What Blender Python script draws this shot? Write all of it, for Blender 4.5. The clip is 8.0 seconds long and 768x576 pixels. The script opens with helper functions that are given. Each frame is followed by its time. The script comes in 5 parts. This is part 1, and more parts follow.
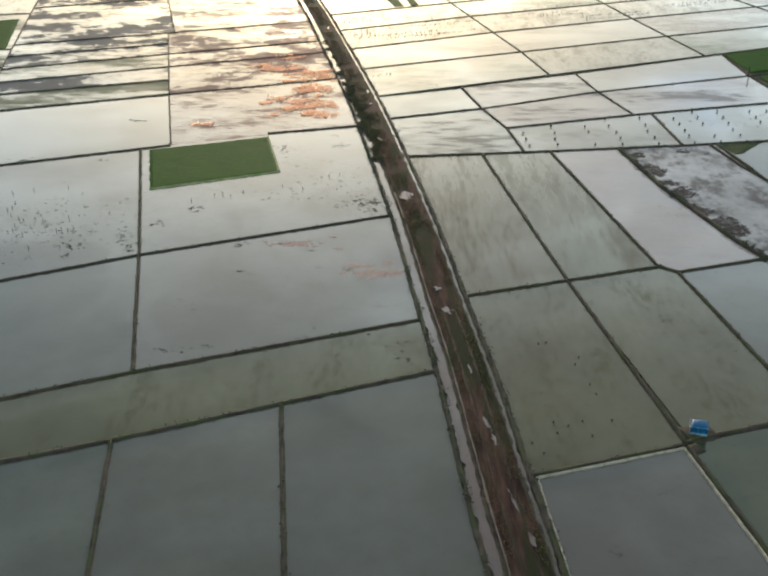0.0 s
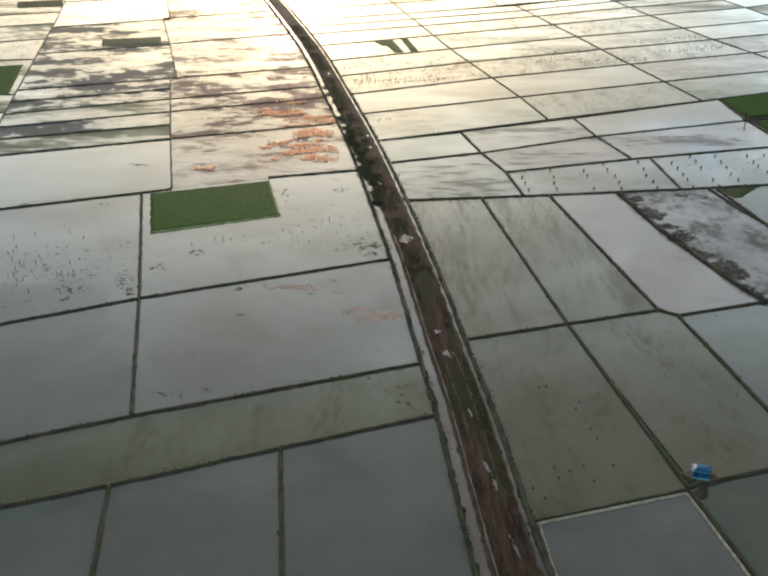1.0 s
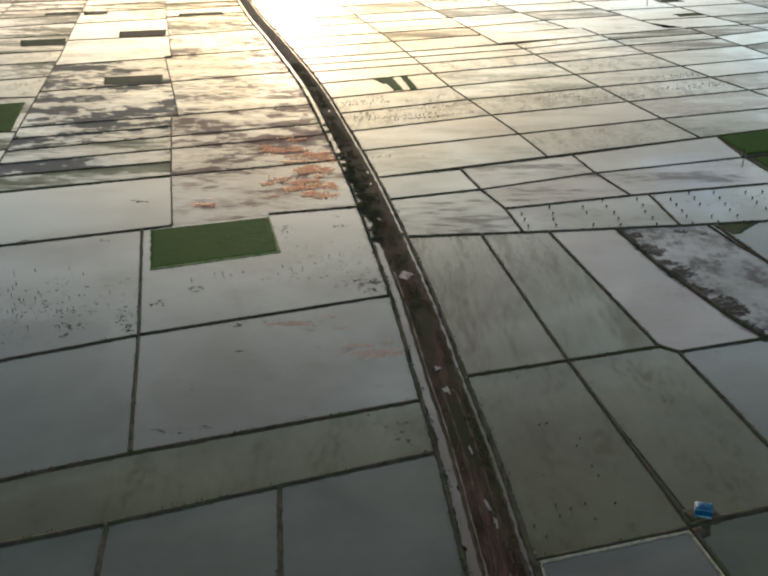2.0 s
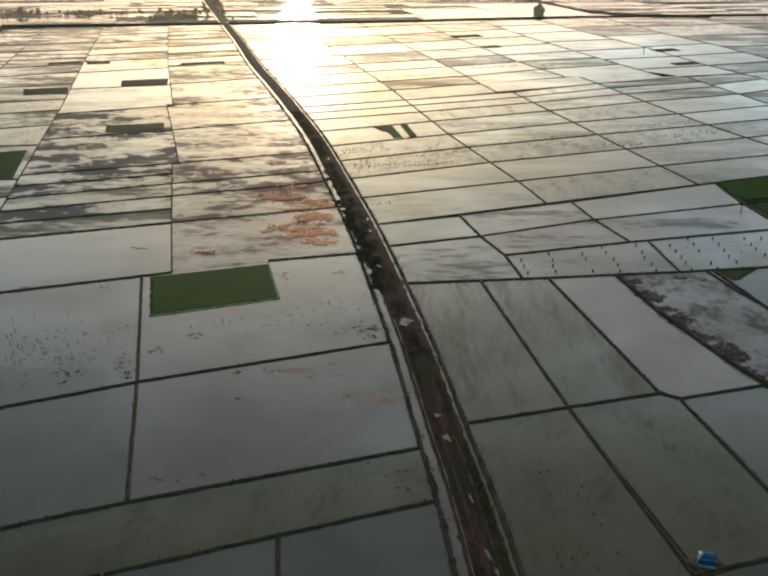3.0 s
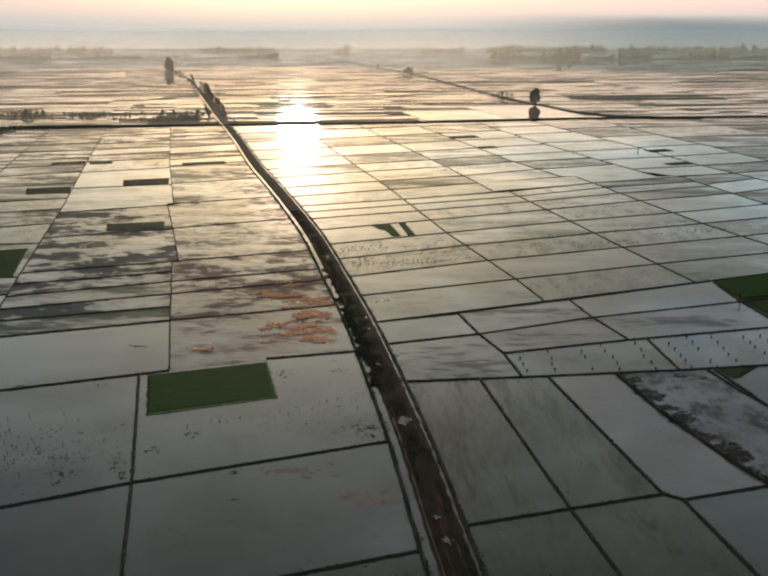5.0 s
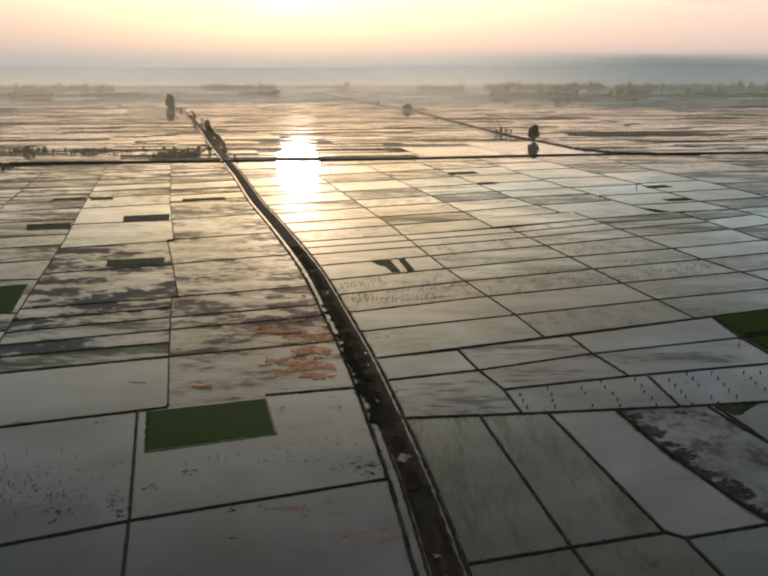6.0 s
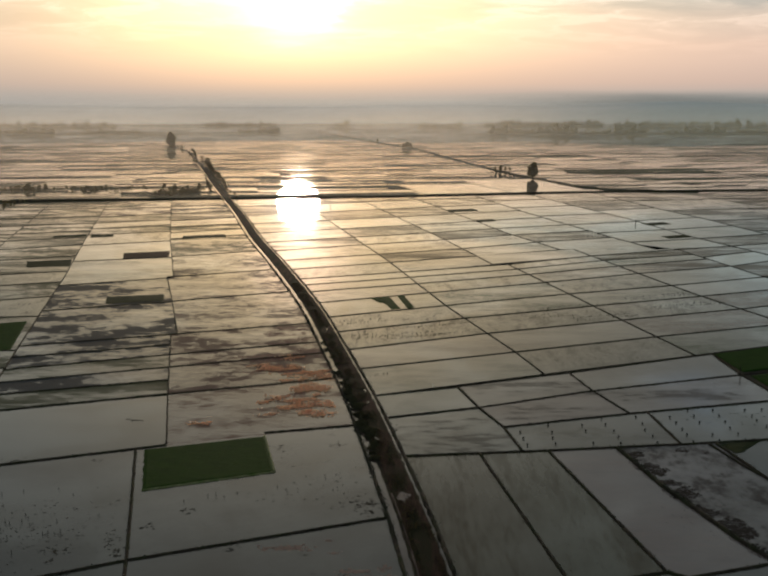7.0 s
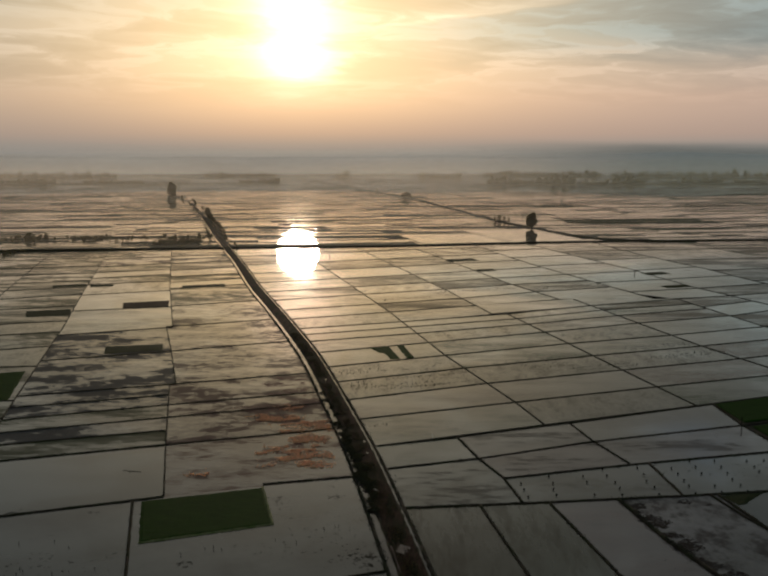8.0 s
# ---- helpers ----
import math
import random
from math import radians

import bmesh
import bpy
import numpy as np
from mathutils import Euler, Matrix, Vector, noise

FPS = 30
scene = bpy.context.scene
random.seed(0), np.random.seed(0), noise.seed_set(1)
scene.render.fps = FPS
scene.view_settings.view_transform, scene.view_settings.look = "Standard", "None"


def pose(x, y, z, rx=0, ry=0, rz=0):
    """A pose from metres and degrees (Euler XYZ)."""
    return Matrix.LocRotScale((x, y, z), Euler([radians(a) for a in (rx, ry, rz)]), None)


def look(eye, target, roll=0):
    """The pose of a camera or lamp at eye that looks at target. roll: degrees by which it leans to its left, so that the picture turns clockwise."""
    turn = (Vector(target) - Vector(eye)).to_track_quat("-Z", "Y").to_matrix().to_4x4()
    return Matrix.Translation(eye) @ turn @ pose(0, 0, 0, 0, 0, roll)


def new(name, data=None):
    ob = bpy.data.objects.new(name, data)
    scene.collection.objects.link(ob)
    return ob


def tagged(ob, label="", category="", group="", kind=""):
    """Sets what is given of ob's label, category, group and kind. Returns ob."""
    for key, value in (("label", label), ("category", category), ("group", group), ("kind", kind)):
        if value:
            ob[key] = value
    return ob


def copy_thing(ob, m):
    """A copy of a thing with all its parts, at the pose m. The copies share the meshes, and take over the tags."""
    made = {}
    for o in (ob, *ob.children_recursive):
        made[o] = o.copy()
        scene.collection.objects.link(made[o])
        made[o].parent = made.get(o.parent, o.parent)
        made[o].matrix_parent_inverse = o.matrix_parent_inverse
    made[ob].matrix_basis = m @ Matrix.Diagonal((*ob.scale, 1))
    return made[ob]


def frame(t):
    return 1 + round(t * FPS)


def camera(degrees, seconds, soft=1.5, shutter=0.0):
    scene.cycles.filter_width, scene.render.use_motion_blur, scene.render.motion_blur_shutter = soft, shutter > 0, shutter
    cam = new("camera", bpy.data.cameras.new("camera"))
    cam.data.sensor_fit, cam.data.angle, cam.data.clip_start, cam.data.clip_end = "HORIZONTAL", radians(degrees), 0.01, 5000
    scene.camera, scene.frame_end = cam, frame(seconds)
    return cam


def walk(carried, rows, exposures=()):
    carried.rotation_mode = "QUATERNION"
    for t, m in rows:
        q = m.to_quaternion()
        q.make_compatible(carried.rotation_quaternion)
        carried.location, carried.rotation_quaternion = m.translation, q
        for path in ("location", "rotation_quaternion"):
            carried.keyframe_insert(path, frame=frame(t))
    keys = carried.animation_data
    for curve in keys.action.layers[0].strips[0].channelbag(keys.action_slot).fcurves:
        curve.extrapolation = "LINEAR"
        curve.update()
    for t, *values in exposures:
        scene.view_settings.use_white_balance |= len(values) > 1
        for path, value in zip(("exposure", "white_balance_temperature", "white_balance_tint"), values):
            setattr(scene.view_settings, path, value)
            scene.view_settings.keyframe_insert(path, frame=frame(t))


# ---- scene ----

# ================= camera and walk =================
cam = camera(41.19, 8.0, soft=2.4)
# seconds, x, y, z, yaw, pitch, roll: a hovering drone that tilts up and drifts a little ahead
ROWS = [(0.0, 0.0, 0.0, 80.0, 0.0, -26.634, -0.05), (0.5, -0.01, 0.03, 80.02, 0.0, -25.233, -0.05),
        (1.0, -0.01, 0.07, 80.08, -0.006, -24.231, -0.05), (1.5, 0.0, 0.12, 80.1, -0.011, -23.218, -0.04),
        (3.0, 0.12, 0.48, 80.03, -0.031, -19.616, 0.02), (3.5, 0.11, 0.6, 79.98, -0.069, -17.797, 0.01),
        (4.0, 0.06, 0.74, 80.0, -0.104, -16.362, 0.01), (4.5, 0.06, 0.86, 80.07, -0.114, -15.172, 0.0),
        (6.0, 0.15, 1.11, 80.32, -0.133, -12.209, 0.0), (6.5, 0.2, 1.17, 80.37, -0.138, -11.019, 0.01),
        (7.0, 0.17, 1.24, 80.37, -0.153, -10.141, 0.0), (7.5, 0.17, 1.32, 80.4, -0.163, -9.017, 0.0),
        (8.0, 0.22, 1.44, 80.48, -0.177, -7.374, 0.0)]
walk(cam, [(t, pose(x, y, z, 90 + p, r, w)) for t, x, y, z, w, p, r in ROWS],
     exposures=[(0.0, 1.7, 5450, 6), (1.5, 1.14, 5450, 6), (3.0, 0.52, 5430, 5.5), (4.5, 0.08, 5400, 5), (6.0, -0.32, 5580, 6), (7.0, -0.66, 5720, 6), (7.5, -0.88, 5760, 6), (8.0, -1.25, 5780, 5.5)])

# ================= sky, sun =================
SUN_AZ = radians(4.65)      # a little to the left of straight ahead (+y)
SUN_EL = radians(5.35)
SUN_DIR = Vector((-math.sin(SUN_AZ) * math.cos(SUN_EL), math.cos(SUN_AZ) * math.cos(SUN_EL), math.sin(SUN_EL)))


class Nodes:
    """Short-hand for building a node tree."""

    def __init__(self, tree):
        self.tree = tree
        tree.nodes.clear()

    def add(self, kind, **values):
        n = self.tree.nodes.new(kind)
        for key, value in values.items():
            if key == "op":
                n.operation = value
            elif key == "blend":
                n.blend_type = value
            elif key == "data":
                n.data_type = value
        return n

    def link(self, a, b):
        self.tree.links.new(a, b)

    def put(self, socket, value):
        if isinstance(value, bpy.types.NodeSocket):
            self.tree.links.new(value, socket)
        else:
            socket.default_value = value

    def math(self, op, a, b=0.0, clamp=False):
        n = self.add("ShaderNodeMath", op=op)
        n.use_clamp = clamp
        self.put(n.inputs[0], a)
        self.put(n.inputs[1], b)
        return n.outputs[0]

    def vmath(self, op, a, b=(0, 0, 0)):
        n = self.add("ShaderNodeVectorMath", op=op)
        self.put(n.inputs[0], a)
        self.put(n.inputs[1], b)
        return n.outputs["Value"] if op in ("DOT_PRODUCT", "LENGTH") else n.outputs[0]

    def mix(self, fac, a, b, blend="MIX"):
        n = self.add("ShaderNodeMix", data="RGBA", blend=blend)
        self.put(n.inputs[0], fac)
        self.put(n.inputs[6], a)
        self.put(n.inputs[7], b)
        return n.outputs[2]

    def noise(self, vector, scale, detail=3.0, rough=0.55, colour=False):
        n = self.add("ShaderNodeTexNoise")
        self.put(n.inputs["Vector"], vector)
        n.inputs["Scale"].default_value = scale
        n.inputs["Detail"].default_value = detail
        n.inputs["Roughness"].default_value = rough
        return n.outputs["Color" if colour else "Fac"]

    def ramp(self, fac, stops):
        n = self.add("ShaderNodeValToRGB")
        self.put(n.inputs[0], fac)
        els = n.color_ramp.elements
        while len(els) < len(stops):
            els.new(0.5)
        for el, (pos, col) in zip(els, stops):
            el.position = pos
            el.color = (*col, 1) if len(col) == 3 else col
        return n.outputs[0]

    def step(self, fac, lo, hi, a=0.0, b=1.0):
        n = self.add("ShaderNodeMapRange")
        n.interpolation_type = "SMOOTHSTEP"
        self.put(n.inputs[0], fac)
        for i, v in enumerate((lo, hi, a, b)):
            n.inputs[1 + i].default_value = v
        return n.outputs[0]


def make_world():
    world = bpy.data.worlds.new("hazy_evening_sky")
    scene.world = world
    world.use_nodes = True
    N = Nodes(world.node_tree)
    co = N.add("ShaderNodeTexCoord").outputs["Generated"]
    d = N.vmath("NORMALIZE", co)
    sep = N.add("ShaderNodeSeparateXYZ")
    N.link(d, sep.inputs[0])
    x, y, z = sep.outputs
    up = N.math("MAXIMUM", z, 0.0)
    # hazy cloud deck: grey murk on the horizon, peach above it, cooler grey higher up
    base = N.ramp(N.math("POWER", up, 0.5), [(0.0, (0.64, 0.575, 0.49)), (0.055, (0.66, 0.59, 0.50)), (0.10, (0.78, 0.635, 0.52)), (0.145, (1.03, 0.71, 0.545)), (0.235, (1.19, 0.815, 0.63)),
                                             (0.316, (0.97, 0.82, 0.70)), (0.40, (0.455, 0.515, 0.495)), (0.46, (0.395, 0.45, 0.44)), (0.56, (0.475, 0.51, 0.485)), (0.64, (0.44, 0.47, 0.438)), (0.74, (0.285, 0.295, 0.25)), (1.0, (0.245, 0.25, 0.212))])
    # cooler, duller away from the sun
    toward = N.vmath("DOT_PRODUCT", d, tuple(SUN_DIR))
    base = N.mix(N.step(toward, 0.985, 0.2), base, N.mix(0.7, base, (0.28, 0.28, 0.26, 1)))
    # clouds on a deck overhead, stretched by perspective, with broad soft lobes
    flat = N.math("ADD", up, 0.085)
    comb = N.add("ShaderNodeCombineXYZ")
    N.link(N.math("DIVIDE", x, flat), comb.inputs[0])
    N.link(N.math("DIVIDE", y, flat), comb.inputs[1])
    warp = N.noise(comb.outputs[0], 0.9, 3.0, 0.6)
    shift = N.add("ShaderNodeCombineXYZ")
    N.link(N.math("MULTIPLY", warp, 1.6), shift.inputs[0])
    N.link(N.math("MULTIPLY", warp, 0.9), shift.inputs[1])
    deck = N.vmath("ADD", comb.outputs[0], shift.outputs[0])
    clouds = N.noise(deck, 0.9, 7.0, 0.6)
    soft = N.noise(deck, 0.45, 3.0, 0.5)
    # a blue-grey gap opens to the north-east above the peach haze, under a bright ragged rim of cloud
    ragged = N.math("ADD", up, N.math("MULTIPLY", N.math("SUBTRACT", clouds, 0.5), 0.055))
    crest = N.math("SUBTRACT", N.math("ADD", 0.118, N.math("MULTIPLY", x, 0.15)), ragged)
    aside = N.step(x, -0.05, 0.09)
    gap_ne = N.math("MULTIPLY", N.math("MULTIPLY", N.step(ragged, 0.082, 0.118), N.step(crest, -0.004, 0.006)), aside)
    base = N.mix(N.math("MULTIPLY", gap_ne, N.step(x, -0.05, 0.20, 0.62, 1.0)), base, (0.40, 0.595, 0.65, 1))
    rim = N.math("MULTIPLY", N.math("MULTIPLY", N.step(crest, -0.020, -0.002), N.step(crest, 0.003, -0.003)), N.math("MULTIPLY", aside, N.step(x, 0.26, 0.12)))
    base = N.mix(N.math("MULTIPLY", rim, 0.8), base, (1.5, 1.28, 1.02, 1))
    # a patch of open blue sky in the north-east
    blue = (math.sin(radians(17.3)) * math.cos(radians(15.3)), math.cos(radians(17.3)) * math.cos(radians(15.3)), math.sin(radians(15.3)))
    opening = N.math("MULTIPLY", N.math("POWER", N.math("MAXIMUM", N.vmath("DOT_PRODUCT", d, blue), 0.0), 1300.0), N.step(clouds, 0.62, 0.42))
    # cooler sky higher up in the east
    east = N.math("MULTIPLY", N.step(x, 0.06, 0.30), N.math("MULTIPLY", N.step(ragged, 0.092, 0.13), N.step(up, 0.24, 0.15)))
    base = N.mix(N.math("MULTIPLY", east, 0.8), base, (0.41, 0.52, 0.535, 1))
    base = N.mix(N.math("MULTIPLY", opening, 0.9), base, (0.36, 0.55, 0.76, 1))
    # blue-grey murk low in the north-east
    low = N.math("MULTIPLY", N.step(x, 0.03, 0.28), N.step(N.math("ADD", up, N.math("MULTIPLY", N.math("SUBTRACT", soft, 0.5), 0.014)), 0.016, 0.003))
    base = N.mix(N.math("MULTIPLY", low, 0.9), base, (0.275, 0.285, 0.26, 1))
    # duller peach haze low in the west
    west = N.math("MULTIPLY", N.step(x, -0.06, -0.36), N.step(up, 0.2, 0.08))
    base = N.mix(N.math("MULTIPLY", west, 0.45), base, (0.62, 0.54, 0.46, 1))
    thick = N.step(clouds, 0.44, 0.62)
    gaps = N.step(up, 0.035, 0.11)
    shade = N.math("SUBTRACT", 1.0, N.math("MULTIPLY", N.math("MULTIPLY", thick, gaps), 0.34))
    # sunlit edges of the cloud lobes
    edges = N.math("MULTIPLY", N.math("MULTIPLY", N.step(clouds, 0.40, 0.455), N.step(clouds, 0.52, 0.465)), gaps)
    shade = N.math("ADD", shade, N.math("MULTIPLY", edges, 0.22))
    tinge = N.mix(N.math("MULTIPLY", thick, gaps), (1, 1, 1, 1), (0.92, 1.0, 1.10, 1))
    # thin places in the overcast higher up, one of them bright, straight ahead
    thin = N.math("MULTIPLY", N.step(up, 0.22, 0.32), N.step(soft, 0.50, 0.72))
    over = (-math.sin(radians(-0.6)) * math.cos(radians(28.2)), math.cos(radians(-0.6)) * math.cos(radians(28.2)), math.sin(radians(28.2)))
    lobe = N.math("MULTIPLY", N.math("POWER", N.math("MAXIMUM", N.vmath("DOT_PRODUCT", d, over), 0.0), 1400.0), N.step(clouds, 0.36, 0.52))
    shade = N.math("ADD", shade, N.math("ADD", N.math("MULTIPLY", thin, 0.22), N.math("MULTIPLY", lobe, 0.8)))
    cloudy = N.mix(1.0, N.mix(1.0, base, shade, "MULTIPLY"), tinge, "MULTIPLY")
    # glow of the sun behind the haze
    glow = N.math("MAXIMUM", toward, 0.0)
    # the brightest gap in the cloud lies a little above the veiled sun
    gap = SUN_EL + radians(3.3)
    above = N.math("MAXIMUM", N.vmath("DOT_PRODUCT", d, (-math.sin(SUN_AZ) * math.cos(gap), math.cos(SUN_AZ) * math.cos(gap), math.sin(gap))), 0.0)
    wide = N.math("MULTIPLY", N.math("POWER", glow, 110.0), 0.15)
    mid = N.math("ADD", N.math("MULTIPLY", N.math("POWER", glow, 700.0), 0.82), N.math("MULTIPLY", N.math("POWER", above, 600.0), 0.40))
    core = N.math("ADD", N.math("MULTIPLY", N.math("POWER", glow, 2100.0), 2.0), N.math("MULTIPLY", N.math("POWER", above, 1500.0), 2.6))
    murk = N.step(up, 0.015, 0.10)
    veil = N.math("SUBTRACT", 1.0, N.math("MULTIPLY", thick, 0.45))
    aur = N.mix(1.0, N.mix(N.math("POWER", glow, 1800.0), (1.0, 0.57, 0.385, 1), (1.0, 0.85, 0.71, 1)),
                N.math("MULTIPLY", N.math("MULTIPLY", N.math("ADD", N.math("ADD", wide, mid), core), murk), veil), "MULTIPLY")
    total = N.mix(1.0, cloudy, aur, "ADD")
    sky = N.add("ShaderNodeTexSky")
    sky.sky_type = "NISHITA"
    sky.sun_disc = False
    sky.sun_elevation = SUN_EL
    sky.sun_rotation = -SUN_AZ
    sky.dust_density = 6.0
    bg = N.add("ShaderNodeBackground")
    N.link(total, bg.inputs[0])
    bg.inputs[1].default_value = 1.0
    bg2 = N.add("ShaderNodeBackground")
    N.link(sky.outputs[0], bg2.inputs[0])
    bg2.inputs[1].default_value = 0.05
    both = N.add("ShaderNodeAddShader")
    N.link(bg.outputs[0], both.inputs[0])
    N.link(bg2.outputs[0], both.inputs[1])
    out = N.add("ShaderNodeOutputWorld")
    N.link(both.outputs[0], out.inputs[0])


make_world()
sun = new("sun", bpy.data.lights.new("sun", "SUN"))
sun.data.energy = 2.2
sun.data.angle = radians(2.3)
sun.data.color = (1.0, 0.72, 0.46)
sun.matrix_world = look(SUN_DIR * 900, (0, 0, 0))


# ================= materials =================
def material(name):
    m = bpy.data.materials.new(name)
    m.use_nodes = True
    N = Nodes(m.node_tree)
    out = N.add("ShaderNodeOutputMaterial")
    bsdf = N.add("ShaderNodeBsdfPrincipled")
    N.link(bsdf.outputs[0], out.inputs[0])
    return m, N, bsdf


def place(N, stretch=(1, 1, 1), turn=22.0):
    """World position, turned along the field rows and stretched."""
    geo = N.add("ShaderNodeNewGeometry")
    mp = N.add("ShaderNodeMapping")
    mp.vector_type = "POINT"
    mp.inputs["Rotation"].default_value = (0, 0, radians(-turn))
    mp.inputs["Scale"].default_value = stretch
    N.link(geo.outputs["Position"], mp.inputs["Vector"])
    return mp.outputs[0]


def lifted(N, bsdf, height, strength, distance):
    b = N.add("ShaderNodeBump")
    b.inputs["Strength"].default_value = strength
    b.inputs["Distance"].default_value = distance
    N.link(height, b.inputs["Height"])
    N.link(b.outputs[0], bsdf.inputs["Normal"])


def paddy_material(name, mud, weed=(0.06, 0.055, 0.03), cover=0.0, size=0.05, stretch=(0.35, 1, 1), rough=0.018, silt=0.5, turn=22.0, soft=0.035, most=1.0, film_most=0.5, tint=0.6, grain=0.38, film_least=0.02, rosy=None, mossy=None):
    """Shallow standing water over mud, with floating weed or bare mud showing over part of it."""
    m, N, bsdf = material(name)
    at = place(N, (1, 1, 1))
    rnd = N.add("ShaderNodeObjectInfo").outputs["Random"]
    tone = N.math("ADD", 0.72, N.math("MULTIPLY", rnd, 0.56))
    clouds = N.noise(at, 0.045, 4.0, 0.6)
    fine = N.noise(at, 0.6, 4.0, 0.65)
    bed = N.mix(N.step(clouds, 0.35, 0.7), (*[c * (1 - 0.45 * silt) for c in mud], 1), (*[c * (1 + 0.5 * silt) for c in mud], 1))
    bed = N.mix(1.0, bed, tone, "MULTIPLY")
    bed = N.mix(N.math("MULTIPLY", N.step(fine, 0.5, 0.75), 0.25), bed, (mud[0] * 0.55, mud[1] * 0.58, mud[2] * 0.5, 1))
    hue = N.math("FRACT", N.math("MULTIPLY", rnd, 7.31))
    bed = N.mix(tint, bed, N.mix(hue, (mud[0] * 1.25, mud[1] * 0.95, mud[2] * 0.9, 1), (mud[0] * 0.85, mud[1] * 1.06, mud[2] * 0.85, 1)))
    N.link(bed, bsdf.inputs["Base Color"])
    N.put(bsdf.inputs["Roughness"], N.math("ADD", rough, N.math("MULTIPLY", N.step(clouds, 0.3, 0.75), 0.010)))
    bsdf.inputs["Specular IOR Level"].default_value = 0.5
    bsdf.inputs["IOR"].default_value = 1.333
    lifted(N, bsdf, N.noise(at, 0.35, 3.0, 0.6), 0.012, 0.06)
    # a thin film of silt and algae, thicker in some fields and with a pattern of its own in each
    own = N.add("ShaderNodeTexNoise")
    own.noise_dimensions = "4D"
    N.link(place(N, (0.5, 1, 1)), own.inputs["Vector"])
    N.link(N.math("MULTIPLY", rnd, 90.0), own.inputs["W"])
    own.inputs["Scale"].default_value = 0.055
    own.inputs["Detail"].default_value = 5.0
    own.inputs["Roughness"].default_value = 0.62
    thick = N.math("FRACT", N.math("MULTIPLY", rnd, 13.7))
    film = N.math("MULTIPLY", N.step(own.outputs["Fac"], 0.36, 0.68), N.math("ADD", film_least, N.math("MULTIPLY", thick, film_most)))
    film = N.math("MULTIPLY", film, N.step(N.noise(place(N, (0.55, 1, 1)), 0.42, 5.0, 0.72), 0.3, 0.7, 0.45, 1.5), True)
    rosy = rosy or (mud[0] * 1.35, mud[1] * 0.86, mud[2] * 0.78)
    mossy = mossy or (mud[0] * 0.7, mud[1] * 1.0, mud[2] * 0.5)
    shaders = [(film, N.mix(hue, (*rosy, 1), (*mossy, 1)))]
    if cover > 0:
        drift = place(N, stretch, turn)
        # weed lies in drifts: large clumps broken up by small ones
        big = N.noise(drift, size, 3.0, 0.55)
        small = N.noise(drift, size * 5.5, 5.0, 0.7)
        mask = N.math("ADD", N.math("MULTIPLY", big, 1 - grain), N.math("MULTIPLY", small, grain))
        edge = 0.66 - 0.30 * cover
        dense = N.step(mask, edge - soft * 0.6, edge + soft, 0.0, most)
        if cover > 0.35:
            # thin weed round the clumps, dense in their middle
            dense = N.math("MAXIMUM", dense, N.step(mask, edge - soft * 0.6 - 0.085, edge, 0.0, most * 0.28))
        mask = dense
        shaders.append((mask, N.mix(N.noise(at, 0.9, 3.0), (*[c * 0.6 for c in weed], 1), (*[c * 1.45 for c in weed], 1))))
    last = bsdf.outputs[0]
    for amount, colour in shaders:
        matte = N.add("ShaderNodeBsdfPrincipled")
        N.link(colour, matte.inputs["Base Color"])
        matte.inputs["Roughness"].default_value = 0.95
        matte.inputs["Specular IOR Level"].default_value = 0.03
        both = N.add("ShaderNodeMixShader")
        N.link(amount, both.inputs[0])
        N.link(last, both.inputs[1])
        N.link(matte.outputs[0], both.inputs[2])
        last = both.outputs[0]
    out = [n for n in N.tree.nodes if n.type == "OUTPUT_MATERIAL"][0]
    N.link(last, out.inputs[0])
    return m


def earth_material(name, dark, light, grass, grassy=0.5, rough=0.9, scale=0.5, wet=0.0, stretch=(1, 1, 1), turn=22.0):
    m, N, bsdf = material(name)
    at = place(N, stretch, turn)
    tone = N.noise(at, scale, 5.0, 0.65)
    fine = N.noise(at, scale * 7, 4.0, 0.6)
    col = N.mix(N.step(tone, 0.3, 0.7), (*dark, 1), (*light, 1))
    green = N.step(N.math("ADD", N.math("MULTIPLY", N.noise(at, scale * 0.45, 4.0, 0.6), 0.7), N.math("MULTIPLY", fine, 0.3)), 0.62 - 0.3 * grassy, 0.72 - 0.3 * grassy)
    col = N.mix(green, col, N.mix(fine, (*[g * 0.55 for g in grass], 1), (*[g * 1.5 for g in grass], 1)))
    N.link(col, bsdf.inputs["Base Color"])
    pools = N.step(N.noise(at, scale * 0.8, 4.0, 0.6), 0.66 - 0.2 * wet, 0.72 - 0.2 * wet)
    N.put(bsdf.inputs["Roughness"], N.math("SUBTRACT", rough, N.math("MULTIPLY", pools, 0.6 if wet else 0.05)))
    bsdf.inputs["Specular IOR Level"].default_value = 0.4 if wet else 0.035
    lifted(N, bsdf, fine, 0.6, 0.12)
    return m


